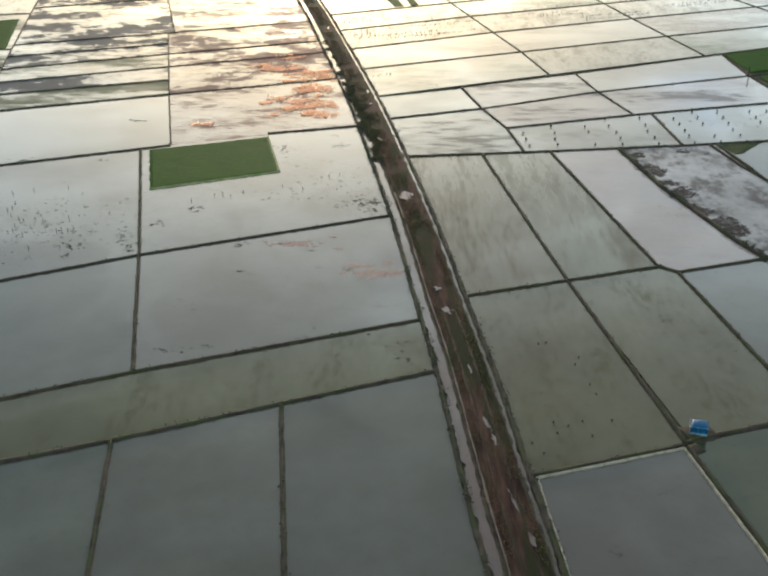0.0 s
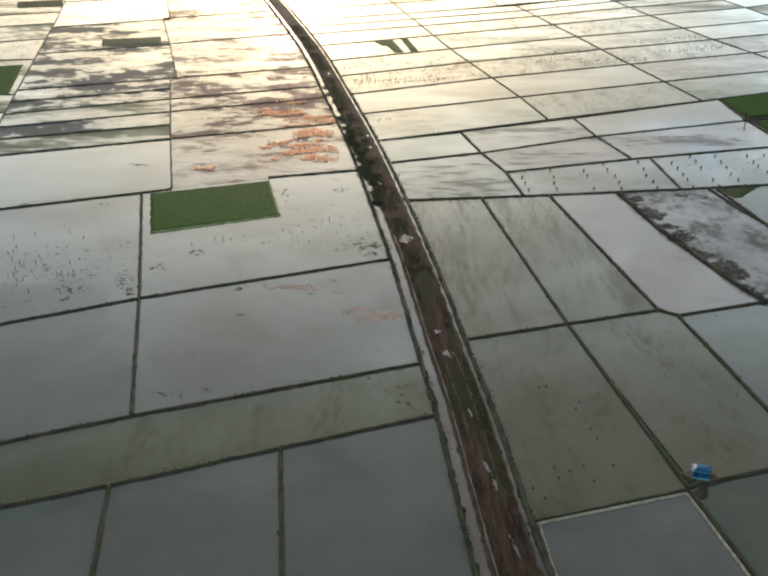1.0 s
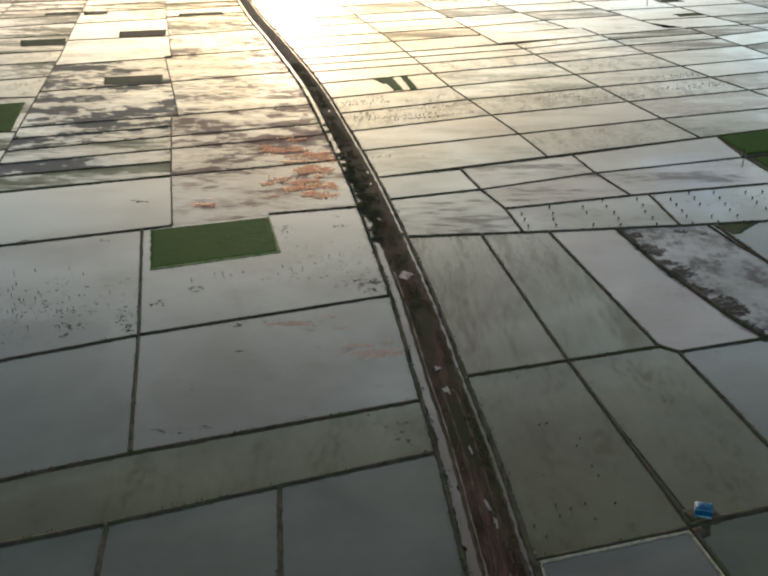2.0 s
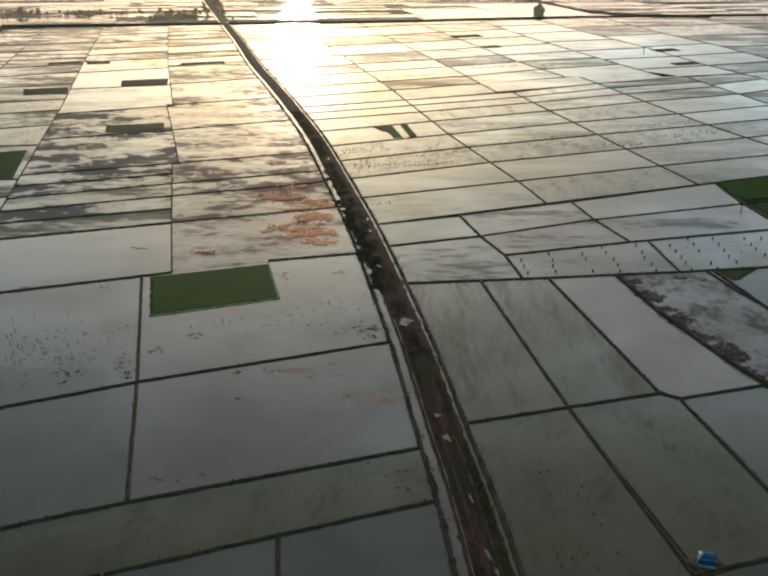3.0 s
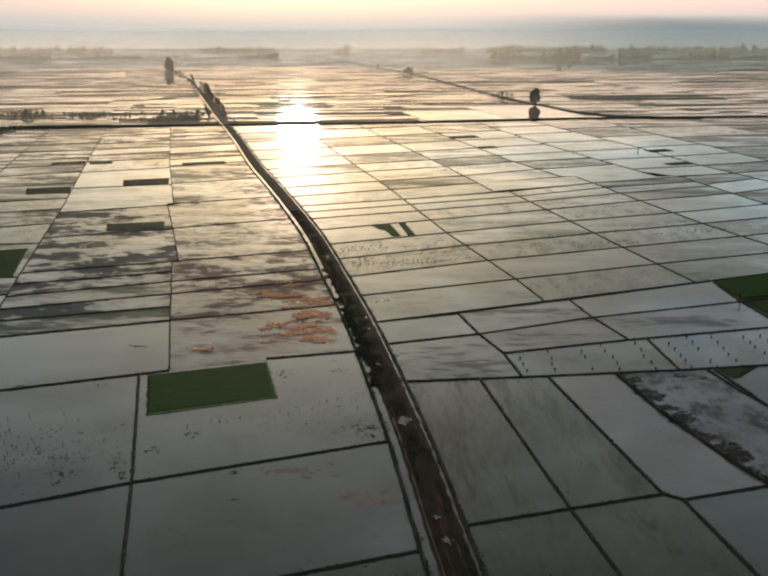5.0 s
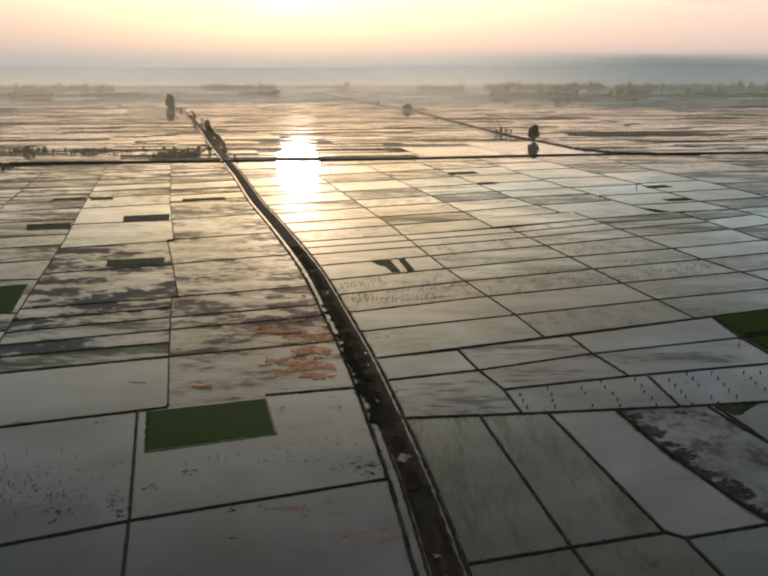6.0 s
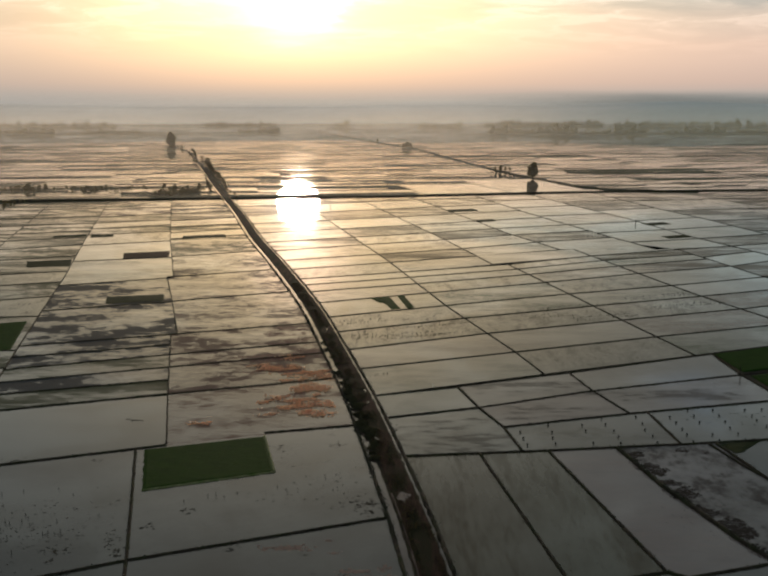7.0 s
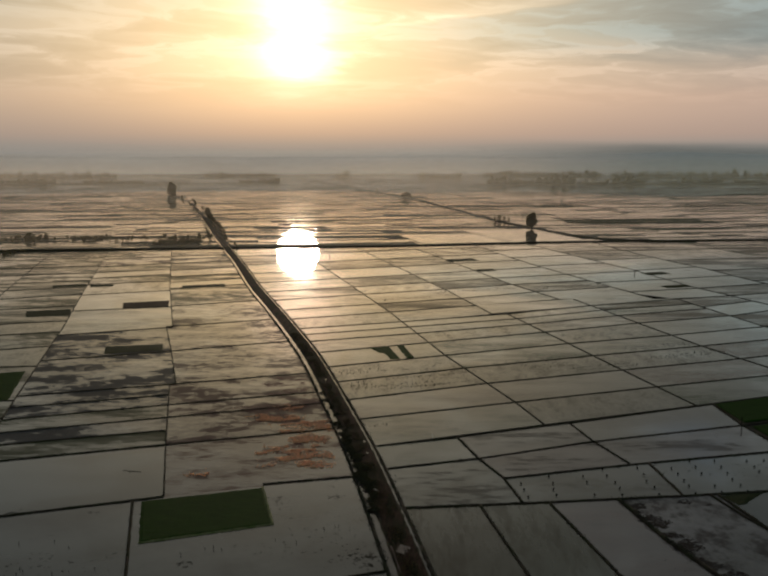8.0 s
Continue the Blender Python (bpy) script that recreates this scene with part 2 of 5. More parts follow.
CLEAR = paddy_material("still_grey_paddy_water", (0.043, 0.043, 0.036), tint=0.25, film_most=0.16)
PALE = paddy_material("pale_silty_paddy_water", (0.100, 0.094, 0.088), (0.06, 0.052, 0.046), 0.2, 0.09, soft=0.1, most=0.4, film_most=0.4, rosy=(0.19, 0.125, 0.105), mossy=(0.10, 0.12, 0.07))
GREENISH = paddy_material("greenish_algal_paddy_water", (0.039, 0.038, 0.018), (0.034, 0.032, 0.014), 0.42, 0.13, (1.3, 0.45, 1), 0.022, soft=0.16, most=0.55, grain=0.55, tint=0.3, film_most=0.2, turn=12.0)
STREAKY = paddy_material("streaked_muddy_paddy_water", (0.046, 0.041, 0.020), (0.050, 0.036, 0.020), 0.55, 0.10, (1.7, 0.26, 1), 0.022, soft=0.2, most=0.58, turn=9.0, grain=0.5, film_most=0.2)
SMEARED = paddy_material("paddy_water_with_smears_of_mud", (0.095, 0.088, 0.080), (0.055, 0.046, 0.038), 0.42, 0.06, (0.42, 1.3, 1), 0.025, soft=0.06, most=0.66, grain=0.5, film_most=0.2)
WEEDY = paddy_material("paddy_water_with_drifting_weed", (0.052, 0.052, 0.050), (0.034, 0.036, 0.040), 0.565, 0.045, (0.72, 1.1, 1), soft=0.04, most=0.93, grain=0.40, film_most=0.12)
REDWEED = paddy_material("paddy_water_with_brown_weed", (0.055, 0.050, 0.046), (0.098, 0.056, 0.047), 0.545, 0.048, (0.65, 1.0, 1), soft=0.06, most=0.92, grain=0.42, film_most=0.12)
PINKWEED = paddy_material("paddy_water_with_thin_brown_weed", (0.060, 0.054, 0.050), (0.090, 0.055, 0.048), 0.46, 0.052, (0.6, 1.1, 1), soft=0.06, most=0.85, grain=0.5, film_most=0.1)
RUSTY = paddy_material("paddy_water_with_rusty_weed", (0.055, 0.048, 0.046), (0.13, 0.07, 0.052), 0.36, 0.10, (0.40, 1.1, 1), soft=0.05, most=0.85, grain=0.5, film_most=0.12)
MUDDY = paddy_material("churned_muddy_paddy", (0.128, 0.114, 0.112), (0.040, 0.034, 0.032), 0.56, 0.08, (1.0, 0.6, 1), 0.025, soft=0.11, most=0.82, film_most=0.2, grain=0.45, tint=0.0, turn=15.0)
OLIVE = paddy_material("olive_grey_paddy_water", (0.042, 0.044, 0.030), (0.05, 0.046, 0.026), 0.18, 0.05, (0.3, 1.0, 1), soft=0.12, most=0.35, tint=0.45, film_most=0.55, rosy=(0.17, 0.105, 0.085), mossy=(0.07, 0.10, 0.045))
GREENWEED = paddy_material("paddy_water_with_green_weed", (0.046, 0.048, 0.034), (0.032, 0.040, 0.015), 0.60, 0.06, (0.45, 1.1, 1), soft=0.10, most=0.85, grain=0.42, film_most=0.2)
DEEP = paddy_material("dark_green_paddy_water", (0.024, 0.026, 0.014), tint=0.1, film_most=0.2)
SPECKLED = paddy_material("clear_water_with_specks_of_weed", (0.047, 0.046, 0.040), (0.022, 0.022, 0.018), 0.08, 0.22, (0.6, 1, 1), film_most=0.14, tint=0.2)
STUBBLE = paddy_material("drained_brown_paddy", (0.055, 0.044, 0.030), (0.070, 0.052, 0.028), 0.62, 0.05, (0.25, 1, 1), 0.025, soft=0.12, most=0.68, film_most=0.5, tint=0.8, rosy=(0.12, 0.075, 0.05), mossy=(0.07, 0.085, 0.035))
DRAINED = paddy_material("dull_olive_drained_paddy", (0.046, 0.044, 0.028), (0.058, 0.056, 0.030), 0.72, 0.05, (0.25, 1, 1), 0.025, soft=0.12, most=0.82, film_most=0.5, tint=0.8, rosy=(0.12, 0.075, 0.05), mossy=(0.07, 0.085, 0.035))
BANK = earth_material("dark_grassy_earth", (0.023, 0.0195, 0.0155), (0.050, 0.041, 0.031), (0.032, 0.035, 0.018), 0.5)
DRY = earth_material("pale_dry_mud", (0.16, 0.145, 0.10), (0.29, 0.255, 0.19), (0.12, 0.12, 0.06), 0.2, 0.85, 1.2)
RIM = earth_material("pale_grassy_rim", (0.16, 0.16, 0.075), (0.25, 0.25, 0.13), (0.10, 0.14, 0.04), 0.4, 0.9, 1.2)
TRACK = earth_material("wet_brown_track_mud", (0.011, 0.0065, 0.005), (0.052, 0.029, 0.021), (0.013, 0.0145, 0.0065), 0.55, 0.95, 0.42, 0.0, (1.7, 0.24, 1), 9.0)
RUT = earth_material("packed_pinkish_mud", (0.06, 0.042, 0.036), (0.12, 0.09, 0.08), (0.03, 0.032, 0.016), 0.3, 0.8, 0.6, 0.0, (2.0, 0.3, 1), 10.0)
RUTMUD = earth_material("wet_rut_mud", (0.006, 0.004, 0.003), (0.040, 0.024, 0.018), (0.012, 0.0145, 0.0065), 0.4, 0.75, 0.55, 0.0, (2.2, 0.3, 1), 10.0)
SOIL = earth_material("bare_paddy_soil", (0.05, 0.043, 0.032), (0.10, 0.088, 0.068), (0.05, 0.055, 0.028), 0.4, 0.9, 0.02)
DITCH = paddy_material("ditch_water", (0.085, 0.066, 0.06), (0.03, 0.032, 0.015), 0.2, 0.25, (1, 1, 1), 0.03, tint=0.0)
PUDDLE = paddy_material("muddy_puddle_water", (0.085, 0.068, 0.060), (0.03, 0.02, 0.015), 0.2, 0.6, (1, 0.6, 1), 0.03, tint=0.0, most=0.6)


def plain(name, colour, rough=0.6, metal=0.0, spread=0.25, scale=3.0, translucent=0.0, gloss=0.3):
    m, N, bsdf = material(name)
    at = place(N)
    n = N.noise(at, scale, 4.0, 0.6)
    N.link(N.mix(n, (*[c * (1 - spread) for c in colour], 1), (*[c * (1 + spread) for c in colour], 1)), bsdf.inputs["Base Color"])
    bsdf.inputs["Roughness"].default_value = rough
    bsdf.inputs["Metallic"].default_value = metal
    bsdf.inputs["Specular IOR Level"].default_value = gloss
    if translucent:
        # thin leaves let light through
        bsdf.inputs["Specular IOR Level"].default_value = 0.1
        thin = N.add("ShaderNodeBsdfTranslucent")
        thin.inputs[0].default_value = (colour[0] * 1.9, colour[1] * 1.7, colour[2] * 1.2, 1)
        both = N.add("ShaderNodeMixShader")
        both.inputs[0].default_value = translucent
        N.link(bsdf.outputs[0], both.inputs[1])
        N.link(thin.outputs[0], both.inputs[2])
        out = [n for n in N.tree.nodes if n.type == "OUTPUT_MATERIAL"][0]
        N.link(both.outputs[0], out.inputs[0])
    return m


def crop_material(name, low, high):
    m, N, bsdf = material(name)
    at = place(N, (0.35, 1.3, 1))
    a = N.noise(at, 0.35, 4.0, 0.65)
    b = N.noise(place(N), 2.2, 4.0, 0.7)
    col = N.mix(N.step(a, 0.3, 0.7), (*low, 1), (*high, 1))
    col = N.mix(N.math("MULTIPLY", N.step(b, 0.45, 0.75), 0.45), col, (high[0] * 1.5, high[1] * 1.25, high[2] * 1.1, 1))
    N.link(col, bsdf.inputs["Base Color"])
    bsdf.inputs["Roughness"].default_value = 0.85
    bsdf.inputs["Specular IOR Level"].default_value = 0.02
    lifted(N, bsdf, b, 0.35, 0.2)
    return m


CROP = crop_material("young_rice_green", (0.007, 0.031, 0.001), (0.014, 0.046, 0.0016))
DULLCROP = crop_material("dull_rice_green", (0.022, 0.03, 0.012), (0.036, 0.042, 0.019))
LEAF = plain("dark_tree_foliage", (0.13, 0.122, 0.078), 0.7, 0, 0.4, 0.7, 0.55)
WEED = plain("dark_bank_weeds", (0.03, 0.036, 0.018), 0.8, 0, 0.5, 0.7)
SCRUB = plain("ditch_scrub_leaves", (0.058, 0.060, 0.036), 0.85, 0, 0.5, 0.8, 0.25)
TRACKGRASS = plain("dull_track_grass", (0.050, 0.047, 0.026), 0.9, 0, 0.5, 0.8, 0.35)
GRASS = plain("dark_bund_grass", (0.034, 0.036, 0.018), 0.9, 0, 0.5, 0.8)
BARK = plain("tree_bark", (0.07, 0.055, 0.04), 0.9, 0, 0.3, 2.0)
STRAW = plain("dark_wet_seedlings", (0.016, 0.019, 0.010), 0.85, 0, 0.4, 4.0)
WOOD = plain("weathered_bamboo", (0.10, 0.085, 0.06), 0.8, 0, 0.3, 6.0)
TARP = plain("faded_blue_tarpaulin", (0.012, 0.095, 0.21), 0.45, 0, 0.25, 1.5)
TARPEDGE = plain("pale_blue_tarpaulin_hem", (0.16, 0.30, 0.38), 0.5, 0, 0.2, 3.0)
STRAWBED = crop_material("trampled_seedlings", (0.03, 0.018, 0.012), (0.05, 0.032, 0.02))
RUSTWEED = plain("pinkish_floating_weed", (0.22, 0.158, 0.132), 0.8, 0, 0.5, 1.5, 0.0, 0.02)
# brownish weed; the low sun's orange glow on it is put into the colour
ORANGEWEED = plain("weed_with_sun_glow", (0.64, 0.425, 0.315), 0.5, 0, 0.45, 0.35, 0.55, 0.04)
BROWNWEED = plain("red_brown_weed", (0.17, 0.085, 0.065), 0.8, 0, 0.5, 0.35, 0.0, 0.02)
DARKMUD = plain("dark_churned_mud", (0.030, 0.026, 0.024), 0.9, 0, 0.4, 0.8, 0.0, 0.03)
DARKWEED = plain("dark_floating_weed", (0.026, 0.027, 0.022), 0.9, 0, 0.35, 1.5, 0.0, 0.05)
CONCRETE = plain("grey_concrete", (0.3, 0.29, 0.27), 0.8, 0, 0.15, 2.0)


# ================= helpers for meshes =================
def mesh_object(name, verts, faces, mat, smooth=False):
    me = bpy.data.meshes.new(name)
    me.from_pydata([tuple(v) for v in verts], [], [tuple(f) for f in faces])
    me.materials.append(mat)
    if smooth:
        me.polygons.foreach_set("use_smooth", [True] * len(me.polygons))
    me.update()
    return new(name, me)


def part(name, bm, mat, parent, label=""):
    """One mesh object under a thing or under a part."""
    me = bpy.data.meshes.new(name)
    bm.normal_update()
    bm.to_mesh(me)
    bm.free()
    me.materials.append(mat)
    ob = new(name, me)
    ob.parent = parent
    if label:
        tagged(ob, label)
    return ob


def x_at(line, y):
    """x of a line, given from near to far, at that y."""
    if y <= line[0][1]:
        a, b = line[0], line[1]
    else:
        for a, b in zip(line, line[1:]):
            if y <= b[1]:
                break
    return a[0] + (b[0] - a[0]) * (y - a[1]) / (b[1] - a[1])


def between(line, y0, y1):
    """The points of a line from y0 to y1."""
    pts = [(x_at(line, y0), y0)]
    pts += [p for p in line if y0 + 0.01 < p[1] < y1 - 0.01]
    return pts + [(x_at(line, y1), y1)]


def smooth_line(points, n=8):
    """A curve through the points."""
    out = []
    for i in range(len(points) - 1):
        p = [Vector(points[max(0, min(len(points) - 1, i + k))]) for k in (-1, 0, 1, 2)]
        for k in range(n):
            t = k / n
            out.append(tuple(0.5 * ((2 * p[1]) + (p[2] - p[0]) * t + (2 * p[0] - 5 * p[1] + 4 * p[2] - p[3]) * t * t + (3 * p[1] - p[0] - 3 * p[2] + p[3]) * t ** 3)))
    return out + [tuple(points[-1])]


def offset_line(line, d):
    """The line moved d to its right."""
    out = []
    for i, p in enumerate(line):
        a, b = Vector(line[max(0, i - 1)]), Vector(line[min(len(line) - 1, i + 1)])
        t = (b - a).normalized()
        out.append((p[0] + t.y * d, p[1] - t.x * d))
    return out


def resampled(line, step):
    pts = [Vector((*p[:2], 0)) for p in line]
    out = [pts[0]]
    for a, b in zip(pts, pts[1:]):
        n = max(1, int(round((b - a).length / step)))
        out += [a.lerp(b, k / n) for k in range(1, n + 1)]
    return out


def ridge(name, line, width, height, mat, step=2.0, rough=0.12, foot=-0.2, slope=1.5, seed=0):
    """A bank of earth with a rounded, uneven top that follows a line."""
    pts = resampled(line, step)
    verts, faces = [], []
    prof = ((-0.5 * slope, None), (-0.5, 0.72), (-0.17, 1.0), (0.2, 0.96), (0.5, 0.7), (0.5 * slope, None))
    k = len(prof)
    for i, p in enumerate(pts):
        t = (pts[min(i + 1, len(pts) - 1)] - pts[max(i - 1, 0)]).normalized()
        side = Vector((t.y, -t.x, 0))
        for j, (o, h) in enumerate(prof):
            w = 0.8 * noise.noise(Vector((p.x * 0.23 + seed, p.y * 0.23, j * 3.1))) + 0.9 * noise.noise(Vector((p.x * 1.1, p.y * 1.1 + seed, j * 5.3)))
            q = p + side * width * (o + rough * w * (1.6 if h is None else 1.0))
            verts.append((q.x, q.y, foot if h is None else height * h * (1 + 1.2 * rough * w)))
        if i:
            b0, b1 = (i - 1) * k, i * k
            faces += [(b0 + j, b0 + j + 1, b1 + j + 1, b1 + j) for j in range(k - 1)]
    faces += [tuple(range(k - 1, -1, -1)), tuple(range(len(verts) - k, len(verts)))]
    return mesh_object(name, verts, faces, mat, True)


bund_count = 0
NEAR_BUNDS = []


def bund(line, width=0.54, height=0.32, label="dark grassy earth bund between flooded paddies", mat=None):
    global bund_count
    bund_count += 1
    far = sum(p[1] for p in line) / len(line)
    if far > 280:
        width, height = width * 0.74, height * 0.8
    if mat is None and far < 300:
        NEAR_BUNDS.append((line, width))
    ob = ridge("bund", line, width, height, mat or BANK, 0.7 if far < 260 else (1.8 if far < 450 else 8.0), 0.24 if far < 450 else 0.16, seed=bund_count * 1.7)
    return tagged(ob, label, "bund", kind="structure")


def field(corners, mat, label, z=0.0, name="paddy_field"):
    """A sheet of shallow water over one field; corners go round it anticlockwise."""
    verts = [(x, y, z) for x, y in corners]
    ob = mesh_object(name, verts, [tuple(range(len(verts)))], mat)
    return tagged(ob, label, "flooded field", kind="structure")


LABELS = {CLEAR: "still grey water standing in a flooded paddy", PALE: "pale silty water in a flooded paddy", GREENISH: "greenish algal water in a flooded paddy",
          DEEP: "dark green water in a flooded paddy", OLIVE: "olive-grey water in a flooded paddy", GREENWEED: "shallow water with drifts of green weed", SMEARED: "shallow water over smears of brown mud", REDWEED: "water with brown weed drifting in clouds", PINKWEED: "bright water with thin streaks of brown weed", STREAKY: "muddy paddy water streaked by ploughing", WEEDY: "flooded paddy with dark drifting weed", RUSTY: "flooded paddy with rust-coloured floating weed",
          MUDDY: "churned mud and shallow water in a paddy", SPECKLED: "clear flooded paddy with specks of weed", STUBBLE: "drained brown paddy with wet mud", DRAINED: "dull olive drained paddy with thin water"}


def strip_field(left, right, y0, y1, mat):
    """A field between two side lines, from break y0 to break y1, each a pair of y at the left and right line."""
    a = between(right, y0[1], y1[1])
    b = between(left, y0[0], y1[0])
    return field(a + b[::-1], mat, LABELS[mat])


def column(left, right, breaks, mats, low_bund=True):
    """A column of fields between two side lines, with a bund across it at each break."""
    for i in range(len(breaks) - 1):
        strip_field(left, right, breaks[i], breaks[i + 1], mats[i % len(mats)])
    for i, (yl, yr) in enumerate(breaks):
        if i or low_bund:
            bund([(x_at(left, yl), yl), (x_at(right, yr), yr)])


def side_bund(line, y0, y1, **more):
    return bund(between(line, y0, y1), **more)


# ================= ground and distance =================
def make_ground():
    n, rings = 64, (0.0, 60, 200, 600, 1500, 3000, 4950)
    verts, faces = [(0, 0, -0.25)], []
    for r in rings[1:]:
        verts += [(r * math.cos(k * 2 * math.pi / n), r * math.sin(k * 2 * math.pi / n), -0.25) for k in range(n)]
    faces += [(0, 1 + k, 1 + (k + 1) % n) for k in range(n)]
    for i in range(len(rings) - 2):
        a, b = 1 + i * n, 1 + (i + 1) * n
        faces += [(a + k, b + k, b + (k + 1) % n, a + (k + 1) % n) for k in range(n)]
    return tagged(mesh_object("ground", verts, faces, SOIL), "flat muddy plain of rice land reaching the horizon", "ground", kind="structure")


make_ground()


def haze_material(name, sunny, shady, top, topshady):
    """Distance with evening haze painted in as glow: brighter towards the sun, taking the murk's colour at the crest.
    """
    m, N, bsdf = material(name)
    geo = N.add("ShaderNodeNewGeometry").outputs["Position"]
    sep = N.add("ShaderNodeSeparateXYZ")
    N.link(geo, sep.inputs[0])
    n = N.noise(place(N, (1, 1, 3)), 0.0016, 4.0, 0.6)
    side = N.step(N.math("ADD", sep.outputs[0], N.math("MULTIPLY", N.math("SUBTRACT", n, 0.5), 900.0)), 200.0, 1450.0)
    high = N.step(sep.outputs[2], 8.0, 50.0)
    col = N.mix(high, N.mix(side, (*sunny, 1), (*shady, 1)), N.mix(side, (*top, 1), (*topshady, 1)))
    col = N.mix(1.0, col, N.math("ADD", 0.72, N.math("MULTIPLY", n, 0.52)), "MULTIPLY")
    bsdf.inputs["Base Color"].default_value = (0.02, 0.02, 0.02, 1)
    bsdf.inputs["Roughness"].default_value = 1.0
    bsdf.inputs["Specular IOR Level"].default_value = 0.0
    # the haze light, sunny and shady side alike, is put into emission
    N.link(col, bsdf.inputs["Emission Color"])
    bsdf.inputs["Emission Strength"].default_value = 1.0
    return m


HAZE = haze_material("far_hills_haze_glow", (0.655, 0.55, 0.435), (0.295, 0.303, 0.275), (0.61, 0.525, 0.425), (0.28, 0.293, 0.268))


def hills(name, radius, low, high, mat, seed, label):
    """A long low ridge all round the plain."""
    n = 240
    verts, faces = [], []
    for k in range(n):
        a = 2 * math.pi * k / n
        h = low + (high - low) * (0.5 + 0.5 * noise.fractal(Vector((math.cos(a) * 5 + seed, math.sin(a) * 5, 0)), 1.0, 2.0, 4))
        c, s = math.cos(a), math.sin(a)
        verts += [(c * radius, s * radius, -1), (c * (radius + 25), s * (radius + 25), h * 0.8), (c * (radius + 60), s * (radius + 60), h), (c * (radius + 100), s * (radius + 100), -1)]
    for k in range(n):
        a, b = 4 * k, 4 * ((k + 1) % n)
        faces += [(a + j, a + j + 1, b + j + 1, b + j) for j in range(3)]
    ob = mesh_object(name, verts, faces, mat, True)
    return tagged(ob, label, "backdrop", kind="structure")


hills("backdrop_hills", 4560, 66, 100, HAZE, 3.0, "grey ridge along the horizon with haze painted in as glow")


# ================= the track with its ditches =================
TRACK_POINTS = [(17.6, 76.0), (16.5, 89.8), (15.2, 103.1), (12.8, 132.8), (10.1, 157.3), (6.7, 189.9), (0.7, 235.4), (-5.3, 277.2), (-14.8, 334.0), (-29.4, 415.6),
                (-54.4, 529.6), (-77.2, 628.1), (-106.6, 769.1), (-133.9, 891.8), (-171.0, 1058.9), (-243.0, 1391.5), (-335.2, 1789.6), (-431.6, 2127.0), (-560.0, 2700.0)]
MID = smooth_line(TRACK_POINTS)
ROAD_L = offset_line(MID, -5.2)     # where the western fields end
ROAD_R = offset_line(MID, 3.8)      # where the eastern fields end


def ribbon(name, line, left, right, z, mat, label, category, step=2.5, wobble=0.25, crown=0.0, seed=0.0, y_end=1e9):
    """A long strip between two offsets of a line, with uneven edges and a slightly domed top."""
    pts = [p for p in resampled(line, step) if p.y <= y_end]
    verts, faces = [], []
    k = 5
    for i, p in enumerate(pts):
        t = (pts[min(i + 1, len(pts) - 1)] - pts[max(i - 1, 0)]).normalized()
        side = Vector((t.y, -t.x, 0))
        for j in range(k):
            f = j / (k - 1)
            w = wobble * (noise.noise(Vector((p.x * 0.3 + seed, p.y * 0.3, j * 2.7))) + 0.7 * noise.noise(Vector((p.x * 1.1, p.y * 1.1 + seed, j * 7.7))))
            q = p + side * (left + (right - left) * f + (w if j in (0, k - 1) else 0))
            verts.append((q.x, q.y, z + crown * (1 - (2 * f - 1) ** 2) + (0.12 * w if crown else 0)))
        if i:
            b0, b1 = (i - 1) * k, i * k
            faces += [(b0 + j, b0 + j + 1, b1 + j + 1, b1 + j) for j in range(k - 1)]
    return tagged(mesh_object(name, verts, faces, mat, True), label, category, kind="structure")


ribbon("road", MID, -2.5, 2.45, 0.42, TRACK, "wet brown dirt track with grass and ruts", "dirt track", 1.6, 0.35, 0.12)
ribbon("road_verge", MID, -3.15, 2.95, 0.1, BANK, "grassy earth sides of the dirt track", "verge", 1.6, 0.25, 0.2, 8.0)
ribbon("water_ditch_west", MID, -4.6, -3.05, 0.08, DITCH, "silty water in the ditch beside the track", "ditch", 0.9, 0.5, 0.0, 2.0)
ribbon("water_ditch_east", MID, 2.75, 3.3, 0.12, DITCH, "narrow ditch of pale water beside the track", "ditch", 0.8, 0.3, 0.0, 4.0)
ribbon("track_edge", MID, -2.72, -2.46, 0.5, RUT, "pale worn edge of the dirt track", "track edge", 0.8, 0.12, 0.02, 6.0, 205)
ribbon("wheel_rut_west", MID, -1.3, -0.95, 0.535, RUTMUD, "wet wheel rut in the dirt track", "wheel rut", 0.7, 0.16, 0.0, 13.0, 150)
ribbon("wheel_rut_east", MID, 0.85, 1.2, 0.535, RUTMUD, "wet wheel rut in the dirt track", "wheel rut", 0.7, 0.16, 0.0, 17.0, 150)
tagged(ridge("bank_west", offset_line([p for p in MID if p[1] < 1500], -4.95), 0.55, 0.5, BANK, 0.9, 0.38, seed=11), "dark overgrown bank between ditch and paddies", "bank", kind="structure")
tagged(ridge("bank_east", offset_line([p for p in MID if p[1] < 1500], 3.75), 0.7, 0.45, BANK, 0.9, 0.32, seed=23), "dark grassy bank along the narrow ditch", "bank", kind="structure")

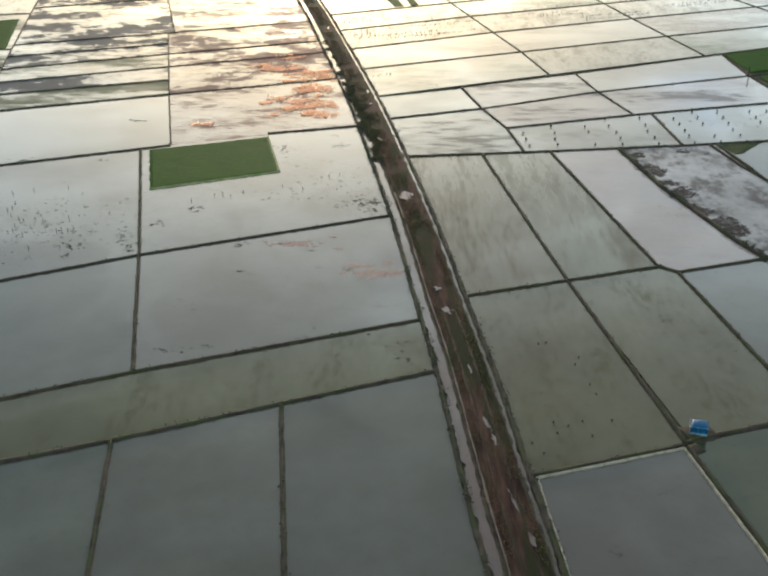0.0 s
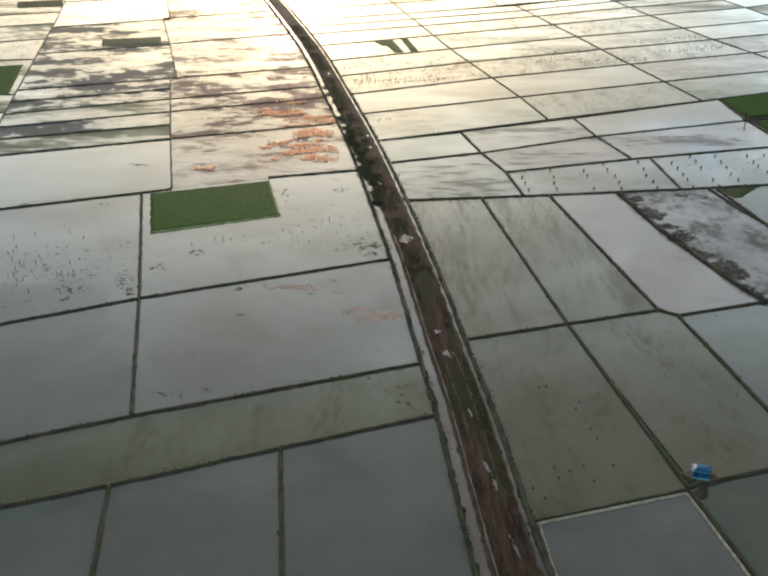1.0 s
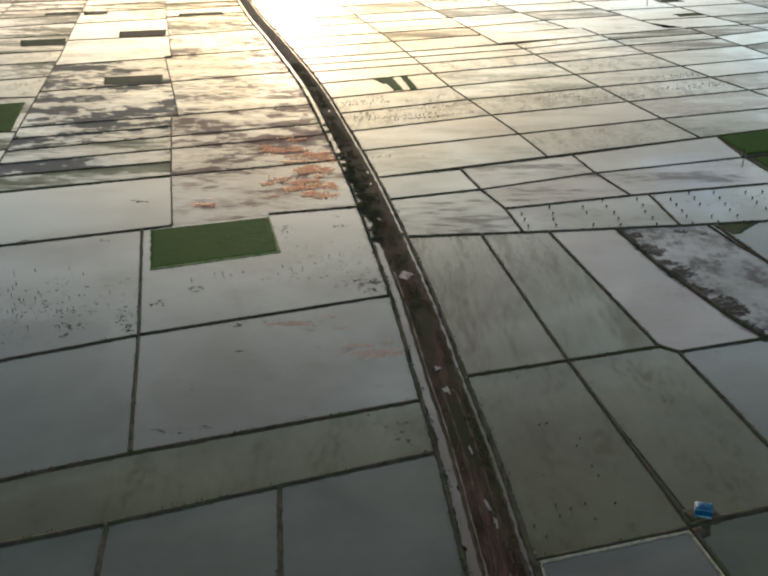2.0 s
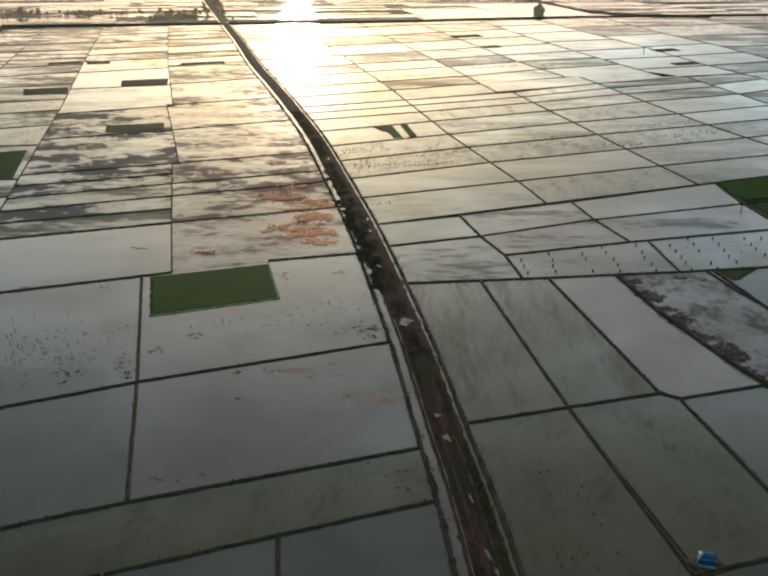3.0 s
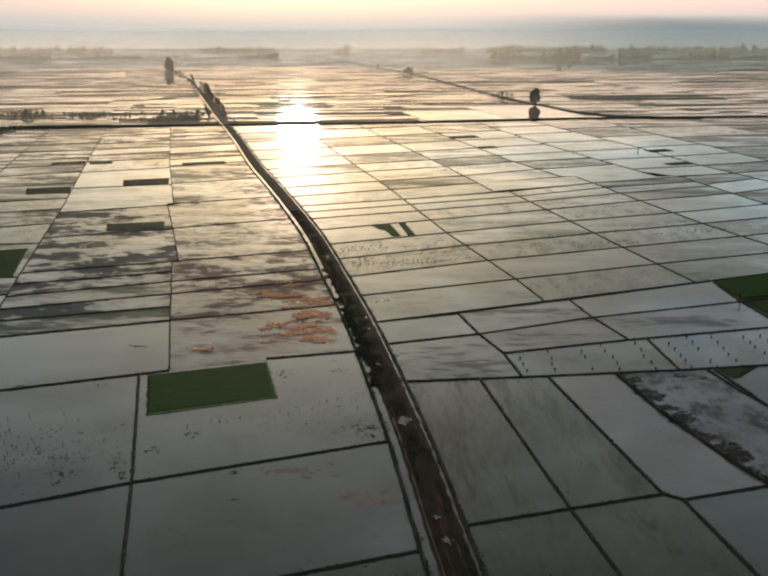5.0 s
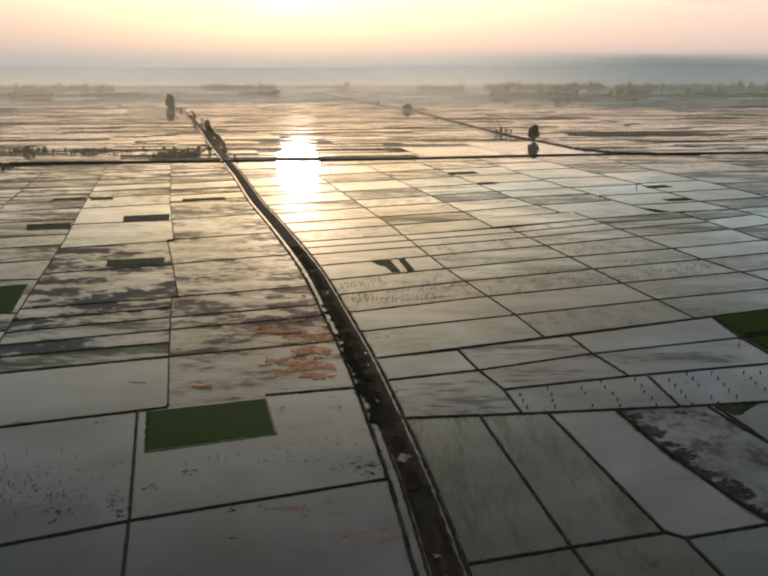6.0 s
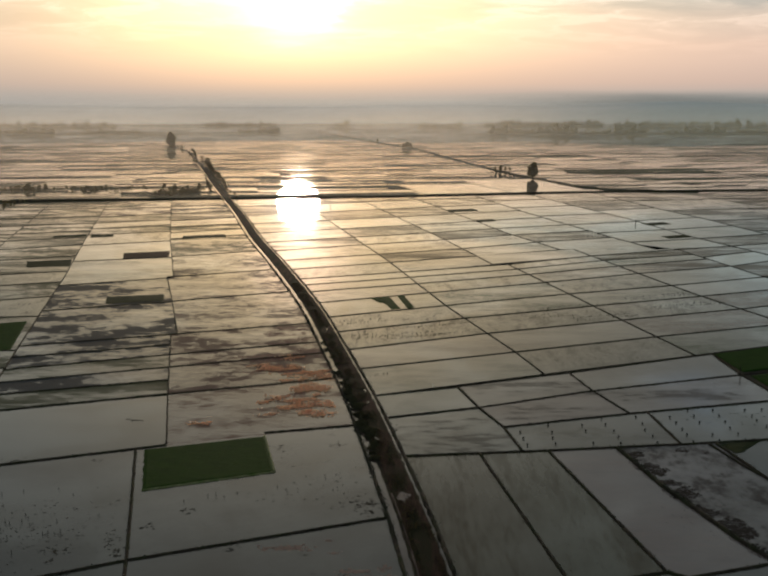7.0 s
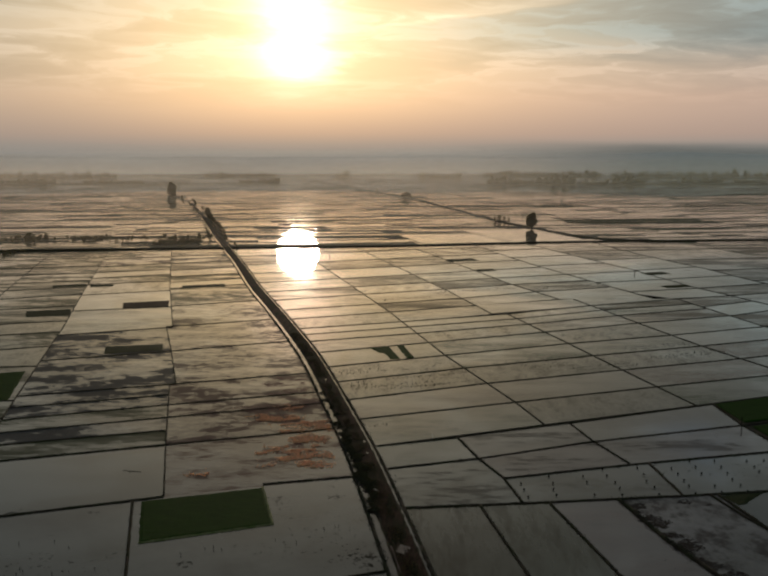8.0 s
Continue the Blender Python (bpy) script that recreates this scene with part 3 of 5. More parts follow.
# ================= fields west of the track =================
A1 = [(-29.0, 84.0), (-37.6, 131.3), (-41.2, 150.0), (-45.6, 173.1), (-51.8, 203.1), (-58.2, 233.6)]
A2 = [(-51.4, 236.0), (-60.2, 280.4), (-74.4, 355.0), (-75.2, 358.0)]
A3 = [(-72.2, 356.0), (-87.0, 419.7), (-101.6, 480.5)]
A4 = [(-98.5, 480.0), (-130.2, 628.2), (-177.2, 865.4), (-180.0, 882.0)]
W1 = [(-68.0, 84.0), (-113.7, 294.1), (-126.2, 357.0), (-151.1, 483.8), (-177.3, 605.9), (-218.2, 805.2), (-232.0, 874.0)]
W2 = [(x - 47.0, y) for x, y in W1]
W3 = [(x - 120.0, y) for x, y in W1]

# nearest row, under the first long bund
N1 = [(-10.3, 80.0), (-14.6, 122.6)]
N2 = [(-32.0, 80.0), (-36.6, 113.6)]
strip_field(N1, ROAD_L, (80, 80), (122.6, 131.6), CLEAR)
strip_field(N2, N1, (80, 80), (113.6, 122.6), CLEAR)
strip_field(W1, N2, (86, 80), (102.5, 113.6), CLEAR)
side_bund(N1, 80, 122.6)
side_bund(N2, 80, 113.6)
bund([(-72.0, 102.5), (-50.0, 108.7), (-36.6, 113.6), (-14.6, 122.6), (x_at(ROAD_L, 131.7), 131.7)], 0.7)
# the long greenish strip
field([(-72.0, 102.5), (-50.0, 108.7), (-36.6, 113.6), (-14.6, 122.6), (x_at(ROAD_L, 131.7), 131.7), (x_at(ROAD_L, 147.8), 147.8), (-37.6, 131.3), (-55.1, 123.8), (-75.0, 116.2)], GREENISH, LABELS[GREENISH])
bund([(-75.0, 116.2), (-55.1, 123.8), (-37.6, 131.3), (x_at(ROAD_L, 147.8), 147.8)], 0.62)
# two columns up to the bend in their dividing bund
column(A1, ROAD_L, [(131.3, 147.8), (173.1, 192.3)], [SPECKLED], False)
strip_field(A1, ROAD_L, (173.1, 192.3), (234.0, 251.5), SPECKLED)
column(W1, A1, [(116.2, 131.3), (154.5, 173.1), (218.5, 233.6)], [CLEAR, SPECKLED], False)
side_bund(A1, 131.3, 233.6)
bund([(-58.2, 233.7), (-51.5, 236.3)], 0.5)
bund([(-28.9, 245.4), (x_at(ROAD_L, 251.6), 251.6)])
column(A2, ROAD_L, [(236.3, 251.5), (280.4, 297.2), (310.9, 329.2), (327.0, 345.0), (357.0, 375.8)], [RUSTY, REDWEED, REDWEED, REDWEED], False)
column(W1, A2, [(218.5, 236.3), (263.0, 280.4), (279.0, 295.7), (292.4, 310.9), (307.6, 327.0), (323.0, 341.0), (339.0, 357.0)],
       [CLEAR, GREENWEED, WEEDY, GREENWEED, WEEDY, WEEDY], False)
side_bund(A2, 237.5, 357.5)
column(A3, ROAD_L, [(357.5, 375.8), (419.7, 442.2), (480.5, 502.6)], [PINKWEED, PINKWEED], False)
column(W1, A3, [(339.0, 357.0), (399.3, 418.7), (457.1, 477.5)], [WEEDY, WEEDY], False)
side_bund(A3, 357.0, 480.5)
side_bund(A4, 481.0, 880.0)
column(A4, ROAD_L, [(480.5, 502.6), (547.0, 569.0), (621.3, 642.3), (652.0, 673.0), (683.6, 703.1), (720.0, 742.0), (768.0, 788.0), (820.0, 838.0), (879.0, 887.0)],
       [PINKWEED, GREENWEED, CLEAR, GREENWEED, PALE, STUBBLE, WEEDY, STUBBLE], False)
column(W1, A4, [(457.1, 477.5), (529.8, 545.2), (591.2, 612.4), (640.0, 660.0), (673.0, 697.5), (706.0, 728.0), (745.0, 768.0), (800.0, 820.0), (868.0, 879.0)],
       [PALE, PALE, GREENISH, GREENWEED, PALE, GREENWEED, REDWEED, GREENWEED], False)
side_bund(W1, 86, 872)
KW = [(240.0, 258.0), (292.0, 310.0), (329.0, 333.0), (383.0, 389.0), (411.0, 430.9), (449.0, 467.5), (482.0, 498.3), (530.0, 550.7), (573.0, 595.3), (610.0, 630.0), (645.0, 664.0), (690.0, 706.0), (738.0, 753.0), (800.0, 812.0), (858.0, 868.0)]
column(W2, W1, KW, [CLEAR, GREENWEED, GREENWEED, GREENISH, GREENWEED, GREENISH, DRAINED, GREENWEED, DRAINED, DRAINED, GREENWEED, DRAINED, GREENWEED, DRAINED], False)
column(W3, W2, [(l - 24, l) for l, r in KW[5:]], [GREENWEED, DRAINED, OLIVE, DRAINED, GREENWEED, DRAINED, DRAINED, GREENWEED, DRAINED], False)
side_bund(W2, 450, 858)

# ================= fields east of the track =================
B1 = [(41.6, 106.0), (40.4, 114.3), (32.6, 162.5), (23.2, 230.1)]
B2 = [(62.0, 108.0), (58.1, 132.8), (53.1, 165.9), (50.1, 168.2), (39.5, 232.6)]
B3 = [(79.0, 150.0), (71.0, 171.4), (67.6, 180.3), (60.4, 209.2), (56.4, 234.0)]
B4 = [(92.0, 168.0), (84.8, 212.3), (81.1, 236.5)]
# nearest field, with pale dry margins
field([(x_at(ROAD_R, 80) + 0.6, 80), (46.0, 80), (44.1, 91), (40.3, 112.4), (19.4, 105.9)], SPECKLED, LABELS[SPECKLED])
bund([(19.0, 105.9), (40.3, 112.6)], 0.5)
bund([(19.4, 105.4), (40.0, 111.9)], 0.34, 0.27, "pale dry mud edge along a paddy", DRY)
bund([(40.0, 111.9), (43.8, 90.8), (45.5, 80.0)], 0.3, 0.27, "pale dry mud edge along a paddy", DRY)
bund([(40.6, 112.4), (44.5, 91.0), (46.3, 80.0)], 0.6)
bund([(19.6, 105.2), (21.3, 80.0)], 0.3, 0.27, "pale dry mud edge along a paddy", DRY)
field([(46.0, 80), (68, 80), (62.5, 119.8), (41.6, 113.2), (40.3, 112.4), (44.1, 91)], DEEP, LABELS[DEEP])
bund([(40.4, 113.0), (42.0, 113.9), (52.9, 117.5), (64.0, 121.2)], 0.7)
column(ROAD_R, B1, [(105.9, 113.3), (156.4, 162.5), (228.3, 230.1)], [GREENISH, STREAKY], False)
field([(41.6, 113.6), (62.0, 120.5), (58.1, 132.8), (53.1, 165.9), (50.1, 168.2), (32.6, 162.5)], GREENISH, LABELS[GREENISH])
strip_field(B1, B2, (162.5, 168.2), (230.1, 232.6), STREAKY)
bund([(32.6, 162.5), (50.1, 168.2)])
side_bund(B1, 113.0, 230.1)
side_bund(B2, 120.0, 232.6)
field([(62.0, 120.5), (90.0, 130.0), (85.0, 176.0), (71.0, 171.4), (53.1, 165.9), (58.1, 132.8)], CLEAR, LABELS[CLEAR])
bund([(53.1, 165.9), (71.3, 172.0), (92.0, 178.6)])
field([(53.1, 165.9), (71.0, 171.6), (67.6, 180.3), (60.4, 209.2), (56.4, 233.9), (39.5, 232.6), (50.1, 168.2)], PALE, LABELS[PALE])
field([(71.0, 171.6), (91.0, 178.0), (84.8, 212.3), (81.1, 237.6), (56.4, 233.9), (60.4, 209.2), (67.6, 180.3)], MUDDY, LABELS[MUDDY])
field([(91.0, 178.0), (138.0, 190.0), (128.0, 245.8), (94.1, 240.0), (81.1, 237.6), (84.8, 212.3)], CLEAR, LABELS[CLEAR])
side_bund(B3, 171.4, 233.8, width=0.85, height=0.45, label="broad uneven bank of mud and weeds between paddies")
side_bund(B4, 178.0, 237.0, width=0.7)
bund([(79.2, 237.0), (82.0, 222.0), (86.0, 208.0)], 0.5)
bund([(x_at(ROAD_R, 228.3), 228.3), (38.0, 231.9), (73.0, 236.6), (94.1, 240.0), (130.0, 246.3)], 0.7)
# the block beyond, with a skewed cross bund
C1 = [(33.4, 232.0), (31.2, 250.0), (26.4, 267.0), (22.3, 287.4)]
C2 = [(66.0, 261.4), (60.6, 283.3), (57.5, 303.5)]
C3 = [(72.4, 236.6), (70.9, 262.8)]
column(ROAD_R, C1, [(228.3, 232.0), (257.8, 267.0), (278.7, 287.4)], [SMEARED, PALE], False)
field([(33.4, 231.9), (72.4, 236.5), (70.9, 262.8), (66.0, 261.4), (31.2, 250.0)], PALE, LABELS[PALE])
field([(72.4, 236.6), (94.1, 240.0), (128.0, 246.0), (124.0, 278.5), (104.7, 271.8), (70.9, 262.8)], PALE, LABELS[PALE])
bund([(31.2, 250.0), (66.0, 261.4), (70.9, 262.8), (104.7, 272.3), (126.0, 279.0)])
side_bund(C1, 232.0, 287.4)
side_bund(C3, 236.6, 262.6)
field([(31.2, 250.0), (66.0, 261.4), (60.6, 283.3), (26.4, 267.0)], SMEARED, LABELS[SMEARED])
field([(66.0, 261.4), (70.9, 262.8), (104.7, 272.3), (111.9, 274.6), (110.3, 288.5), (108.9, 300.8), (60.6, 283.3)], SMEARED, LABELS[SMEARED])
field([(26.4, 267.0), (60.6, 283.3), (57.5, 303.5), (22.3, 287.4)], SMEARED, LABELS[SMEARED])
field([(60.6, 283.3), (108.9, 300.8), (108.5, 327.2), (57.5, 303.5)], CLEAR, LABELS[CLEAR])
bund([(26.4, 267.0), (60.6, 283.3), (108.9, 300.8), (128.0, 308.0)])
side_bund(C2, 261.4, 303.5)
bund([(x_at(ROAD_R, 278.7), 278.7), (21.9, 288.2), (57.5, 303.5), (109.7, 327.8), (160.0, 351.0)], 0.66)
bund([(108.6, 327.0), (109.0, 301.0), (110.4, 288.5), (111.8, 275.0)], 0.6)

# long columns that run on to the far cross road
E1 = [(49.9, 300.0), (44.5, 330.2), (26.4, 410.0), (4.8, 526.1), (-21.9, 652.0), (-76.0, 906.0)]
E2 = [(102.9, 324.0), (91.6, 381.1), (81.1, 437.3), (65.0, 519.5)]
E2B = [(57.4, 519.0), (40.3, 609.8), (26.0, 677.8), (-24.0, 911.0)]
E3 = [(156.0, 347.0), (148.2, 387.4), (137.0, 430.3), (125.8, 486.0), (109.0, 575.0)]
E3B = [(101.0, 574.0), (81.6, 645.0), (59.9, 751.9), (24.0, 920.0)]
E4 = [(207.0, 372.0), (182.1, 481.7), (168.0, 574.5)]
E4B = [(155.9, 574.0), (141.2, 634.6), (111.9, 768.5), (82.0, 934.0)]
E5 = [(252.0, 395.0), (209.9, 559.0), (193.3, 627.5), (180.0, 720.1), (154.2, 843.4), (133.0, 947.0)]
E6 = [(300.0, 420.0), (243.1, 651.4), (232.3, 735.4), (217.3, 811.6), (196.0, 960.0)]
E7 = [(380.0, 440.0), (330.0, 690.0), (272.0, 972.0)]
ROWS_E = [(279.5, 302.3), (308.4, 330.2), (333.7, 358.3), (360.8, 384.8), (387.0, 410.0), (416.0, 438.6), (441.5, 461.9), (458.5, 479.3), (474.5, 495.0), (503.0, 526.1)]
column(ROAD_R, E1, ROWS_E + [(533.0, 555.8), (569.0, 594.9), (605.0, 629.0), (650.0, 673.0), (702.0, 724.0), (757.0, 778.0), (822.0, 842.0), (892.0, 904.0)],
       [OLIVE, OLIVE, GREENISH, GREENISH, OLIVE, PALE, OLIVE, PALE, GREENISH, PALE, PALE, STUBBLE, PALE, OLIVE, PALE, STUBBLE, PALE], False)
side_bund(E1, 302.3, 905)
column(E1, E2, [(302.3, 326.0), (330.2, 352.7), (358.3, 381.1), (384.8, 408.9), (410.0, 436.1), (438.6, 465.0), (461.9, 487.6), (479.3, 504.0), (495.0, 519.0)],
       [GREENISH, OLIVE, GREENISH, OLIVE, OLIVE, GREENISH, PALE, OLIVE], False)
side_bund(E2, 325.5, 519.5)
column(E1, E2B, [(495.0, 519.0), (526.1, 549.0), (555.8, 578.0), (594.9, 617.0), (629.0, 651.0), (673.0, 695.0), (724.0, 745.0), (778.0, 800.0), (842.0, 862.0), (904.0, 910.0)],
       [PALE, STUBBLE, OLIVE, GREENISH, STUBBLE, PALE, STUBBLE, PALE, STUBBLE], False)
side_bund(E2B, 521.0, 910)
column(E2, E3, [(326.0, 350.0), (352.7, 374.0), (381.1, 402.7), (408.9, 430.3), (436.1, 456.6), (465.0, 490.3), (487.6, 514.0), (504.0, 532.6), (519.0, 549.0)],
       [OLIVE, OLIVE, GREENISH, OLIVE, GREENISH, OLIVE, PALE, GREENISH], False)
side_bund(E3, 349.0, 574.5)
column(E2B, E3B, [(549.0, 574.5), (578.0, 605.0), (617.0, 640.0), (651.0, 674.0), (695.0, 718.0), (745.0, 768.0), (800.0, 822.0), (862.0, 884.0), (910.0, 919.0)],
       [PALE, PALE, STUBBLE, OLIVE, PALE, STUBBLE, PALE, STUBBLE], False)
strip_field(E2B, E3, (521.0, 549.0), (549.0, 574.5), PALE)
side_bund(E3B, 575.0, 919)
column(E3, E4, [(350.0, 374.0), (374.0, 397.0), (402.7, 426.0), (430.3, 453.0), (456.6, 480.0), (490.3, 513.0), (514.0, 538.0), (532.6, 555.0), (549.0, 574.0)],
       [OLIVE, GREENISH, OLIVE, PALE, OLIVE, STUBBLE, OLIVE, STUBBLE], False)
side_bund(E4, 380.0, 574.5)
column(E3B, E4B, [(574.5, 596.0), (605.0, 628.0), (640.0, 662.0), (674.0, 696.0), (718.0, 742.0), (768.0, 791.0), (822.0, 845.0), (884.0, 905.0), (919.0, 932.0)],
       [PALE, STUBBLE, OLIVE, PALE, OLIVE, PALE, OLIVE, PALE], False)
side_bund(E4B, 575.0, 932)
column(E4, E5, [(397.0, 420.0), (426.0, 447.0), (453.0, 474.0), (480.0, 503.0), (513.0, 538.0), (544.0, 566.0), (574.0, 588.0)],
       [OLIVE, GREENISH, OLIVE, STUBBLE, OLIVE, STUBBLE], False)
column(E4B, E5, [(574.0, 588.0), (605.0, 622.0), (650.0, 668.0), (696.0, 716.0), (750.0, 770.0), (812.0, 832.0), (870.0, 890.0), (932.0, 946.0)],
       [OLIVE, OLIVE, OLIVE, PALE, OLIVE, OLIVE, OLIVE], False)
side_bund(E5, 420.0, 946)
column(E5, E6, [(450.0, 472.0), (500.0, 522.0), (545.0, 566.0), (588.0, 610.0), (622.0, 645.0), (668.0, 690.0), (720.0, 742.0), (790.0, 812.0), (860.0, 880.0), (946.0, 958.0)],
       [OLIVE, STUBBLE, OLIVE, STUBBLE, OLIVE, PALE, OLIVE, STUBBLE, OLIVE], False)
side_bund(E6, 480.0, 958)
column(E6, E7, [(560.0, 585.0), (610.0, 635.0), (660.0, 686.0), (720.0, 745.0), (790.0, 812.0), (870.0, 890.0), (958.0, 970.0)],
       [STUBBLE, GREENISH, STUBBLE, STUBBLE, GREENISH, STUBBLE], False)

field([(x_at(E3, 549), 549), (x_at(E4, 574), 574), (x_at(E4B, 596), 596), (101.0, 574.5), (109.0, 574.5)], PALE, LABELS[PALE])
E8 = [(x + 150, y + 6) for x, y in E7]
column(E7, E8, [(585.0, 610.0), (635.0, 662.0), (690.0, 712.0), (745.0, 765.0), (812.0, 830.0), (890.0, 905.0), (962.0, 974.0)], [DRAINED, PALE, DRAINED, DRAINED, DRAINED, DRAINED], False)

# ================= the far cross road and the land beyond =================
CROSS = smooth_line([(-560.0, 815.0), (-328.5, 866.0), (-142.7, 893.0), (8.1, 915.0), (141.9, 948.0), (239.3, 970.0), (373.3, 979.0), (600.0, 990.0)], 6)
tagged(ridge("road_cross", CROSS, 3.6, 1.0, BANK, 9.0, 0.12, seed=3), "dark grassy embankment of a cross road", "embankment", kind="structure")
DIAGONAL = smooth_line([(300.0, 968.0), (239.3, 975.0), (198.2, 1027.0), (180.7, 1099.4), (140.2, 1314.4), (50.3, 1999.9), (-19.0, 2298.8), (-223.1, 3407.1)], 6)
tagged(ridge("road_diagonal", DIAGONAL, 5.0, 1.4, BANK, 14.0, 0.12, seed=5), "dark embankment crossing the far fields", "embankment", kind="structure")


# ================= upright sheets standing in for evening haze over the far plain ===
def haze_sheet_material(name, dense, top):
    """A thin upright sheet that stands in for haze: it lets most light through and scatters the rest; it thins out
    upwards and in patches.
    """
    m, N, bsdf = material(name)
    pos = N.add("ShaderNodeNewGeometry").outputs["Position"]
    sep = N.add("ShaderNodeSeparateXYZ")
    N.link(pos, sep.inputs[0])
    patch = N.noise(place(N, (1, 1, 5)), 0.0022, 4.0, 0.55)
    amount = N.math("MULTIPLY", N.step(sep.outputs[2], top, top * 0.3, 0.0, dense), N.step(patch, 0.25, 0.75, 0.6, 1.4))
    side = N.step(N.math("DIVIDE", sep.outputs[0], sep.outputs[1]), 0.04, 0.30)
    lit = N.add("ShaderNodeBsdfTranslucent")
    # haze light put into the colour: warm ahead, darker grey to the east
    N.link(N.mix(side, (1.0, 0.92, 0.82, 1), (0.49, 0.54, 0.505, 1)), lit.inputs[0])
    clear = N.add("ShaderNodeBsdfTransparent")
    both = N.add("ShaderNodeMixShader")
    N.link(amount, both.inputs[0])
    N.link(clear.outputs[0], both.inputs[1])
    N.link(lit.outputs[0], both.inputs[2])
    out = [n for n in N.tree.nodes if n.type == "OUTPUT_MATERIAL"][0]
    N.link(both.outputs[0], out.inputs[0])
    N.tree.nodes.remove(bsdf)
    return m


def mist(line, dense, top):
    """One see-through haze sheet that stands upright on a line across the plain."""
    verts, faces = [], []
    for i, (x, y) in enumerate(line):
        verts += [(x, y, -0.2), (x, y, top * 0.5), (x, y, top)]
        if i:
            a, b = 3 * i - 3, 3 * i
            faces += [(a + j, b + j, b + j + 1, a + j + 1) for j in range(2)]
    ob = mesh_object("backdrop_mist", verts, faces, haze_sheet_material("haze_sheet", dense, top), True)
    return tagged(ob, "upright see-through sheet standing in for haze over the far plain", "mist", kind="structure")


def arc(radius):
    return [(radius * math.sin(radians(a)), radius * math.cos(radians(a))) for a in range(-48, 49, 4)]


# added sheets veil what lies behind them, denser farther out
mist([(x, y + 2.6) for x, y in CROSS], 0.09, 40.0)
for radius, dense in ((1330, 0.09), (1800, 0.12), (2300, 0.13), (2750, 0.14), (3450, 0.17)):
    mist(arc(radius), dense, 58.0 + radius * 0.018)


field([(300.0, 960.5), (600.0, 976.5), (600.0, 985.0), (300.0, 970.0)], CLEAR, "strip of still water along a far embankment", 0.06)
field([(122.0, 957.0), (196.0, 974.0), (190.0, 1026.0), (176.0, 1098.0), (172.0, 1125.0), (88.0, 1105.0)], PALE, LABELS[PALE], 0.25)
field([(40.0, 938.0), (120.0, 956.5), (96.0, 1060.0), (18.0, 1045.0)], PALE, LABELS[PALE], 0.25)
field([(-330.0, 885.0), (-230.0, 905.0), (-245.0, 965.0), (-350.0, 945.0)], STUBBLE, LABELS[STUBBLE], 0.25)


field([(-385.0, 1540.0), (-274.0, 1545.0), (-396.0, 2074.0), (-505.0, 2068.0)], DRAINED, "drained olive-brown paddy land beside the far track", 0.3)


def far_fields(name, mat, share, label, seed, z):
    """Strips of field beyond the cross road, too many to count."""
    verts, faces = [], []
    y = 870.0
    pick = random.Random(77)
    while y < 4550:
        deep = pick.uniform(10, 24) * (1 + y / 4200)
        x = -0.52 * y - pick.uniform(0, 100)
        while x < 0.52 * y:
            wide = pick.uniform(45, 170) * (1 + y / 3500)
            u = pick.random()
            if share[0] <= u < share[1]:
                g = 1.0 + y * 0.0004
                rise = 0.16
                pts = [(x + g, y + g), (x + wide - g, y + g), (x + wide - g - deep * 0.2, y + deep - g), (x + g - deep * 0.2, y + deep - g)]
                pts = [(px, py + rise * (px - x - wide / 2)) for px, py in pts]
                # leave out what would cross the road embankment
                if mat is PALE and 2780 < y < 3080 and (x > 180 or x < -560):
                    x += wide
                    continue
                if all(py > 919 + 0.155 * max(-420.0, min(px, 330.0)) + 6 for px, py in pts):
                    b = len(verts)
                    verts += [(px, py, z) for px, py in pts]
                    faces.append((b, b + 1, b + 2, b + 3))
            x += wide
        y += deep
    ob = mesh_object(name, verts, faces, mat)
    return tagged(ob, label, "far fields", kind="stuff")


far_fields("far_flooded_fields", PALE, (0.0, 0.66), "distant flooded paddies shining in strips", 1, 0.0)
far_fields("far_drained_fields", DRAINED, (0.66, 0.93), "distant drained olive-brown paddies in strips", 1, -0.05)
far_fields("far_green_fields", DULLCROP, (0.94, 1.0), "distant dull green rice strips", 1, 0.12)


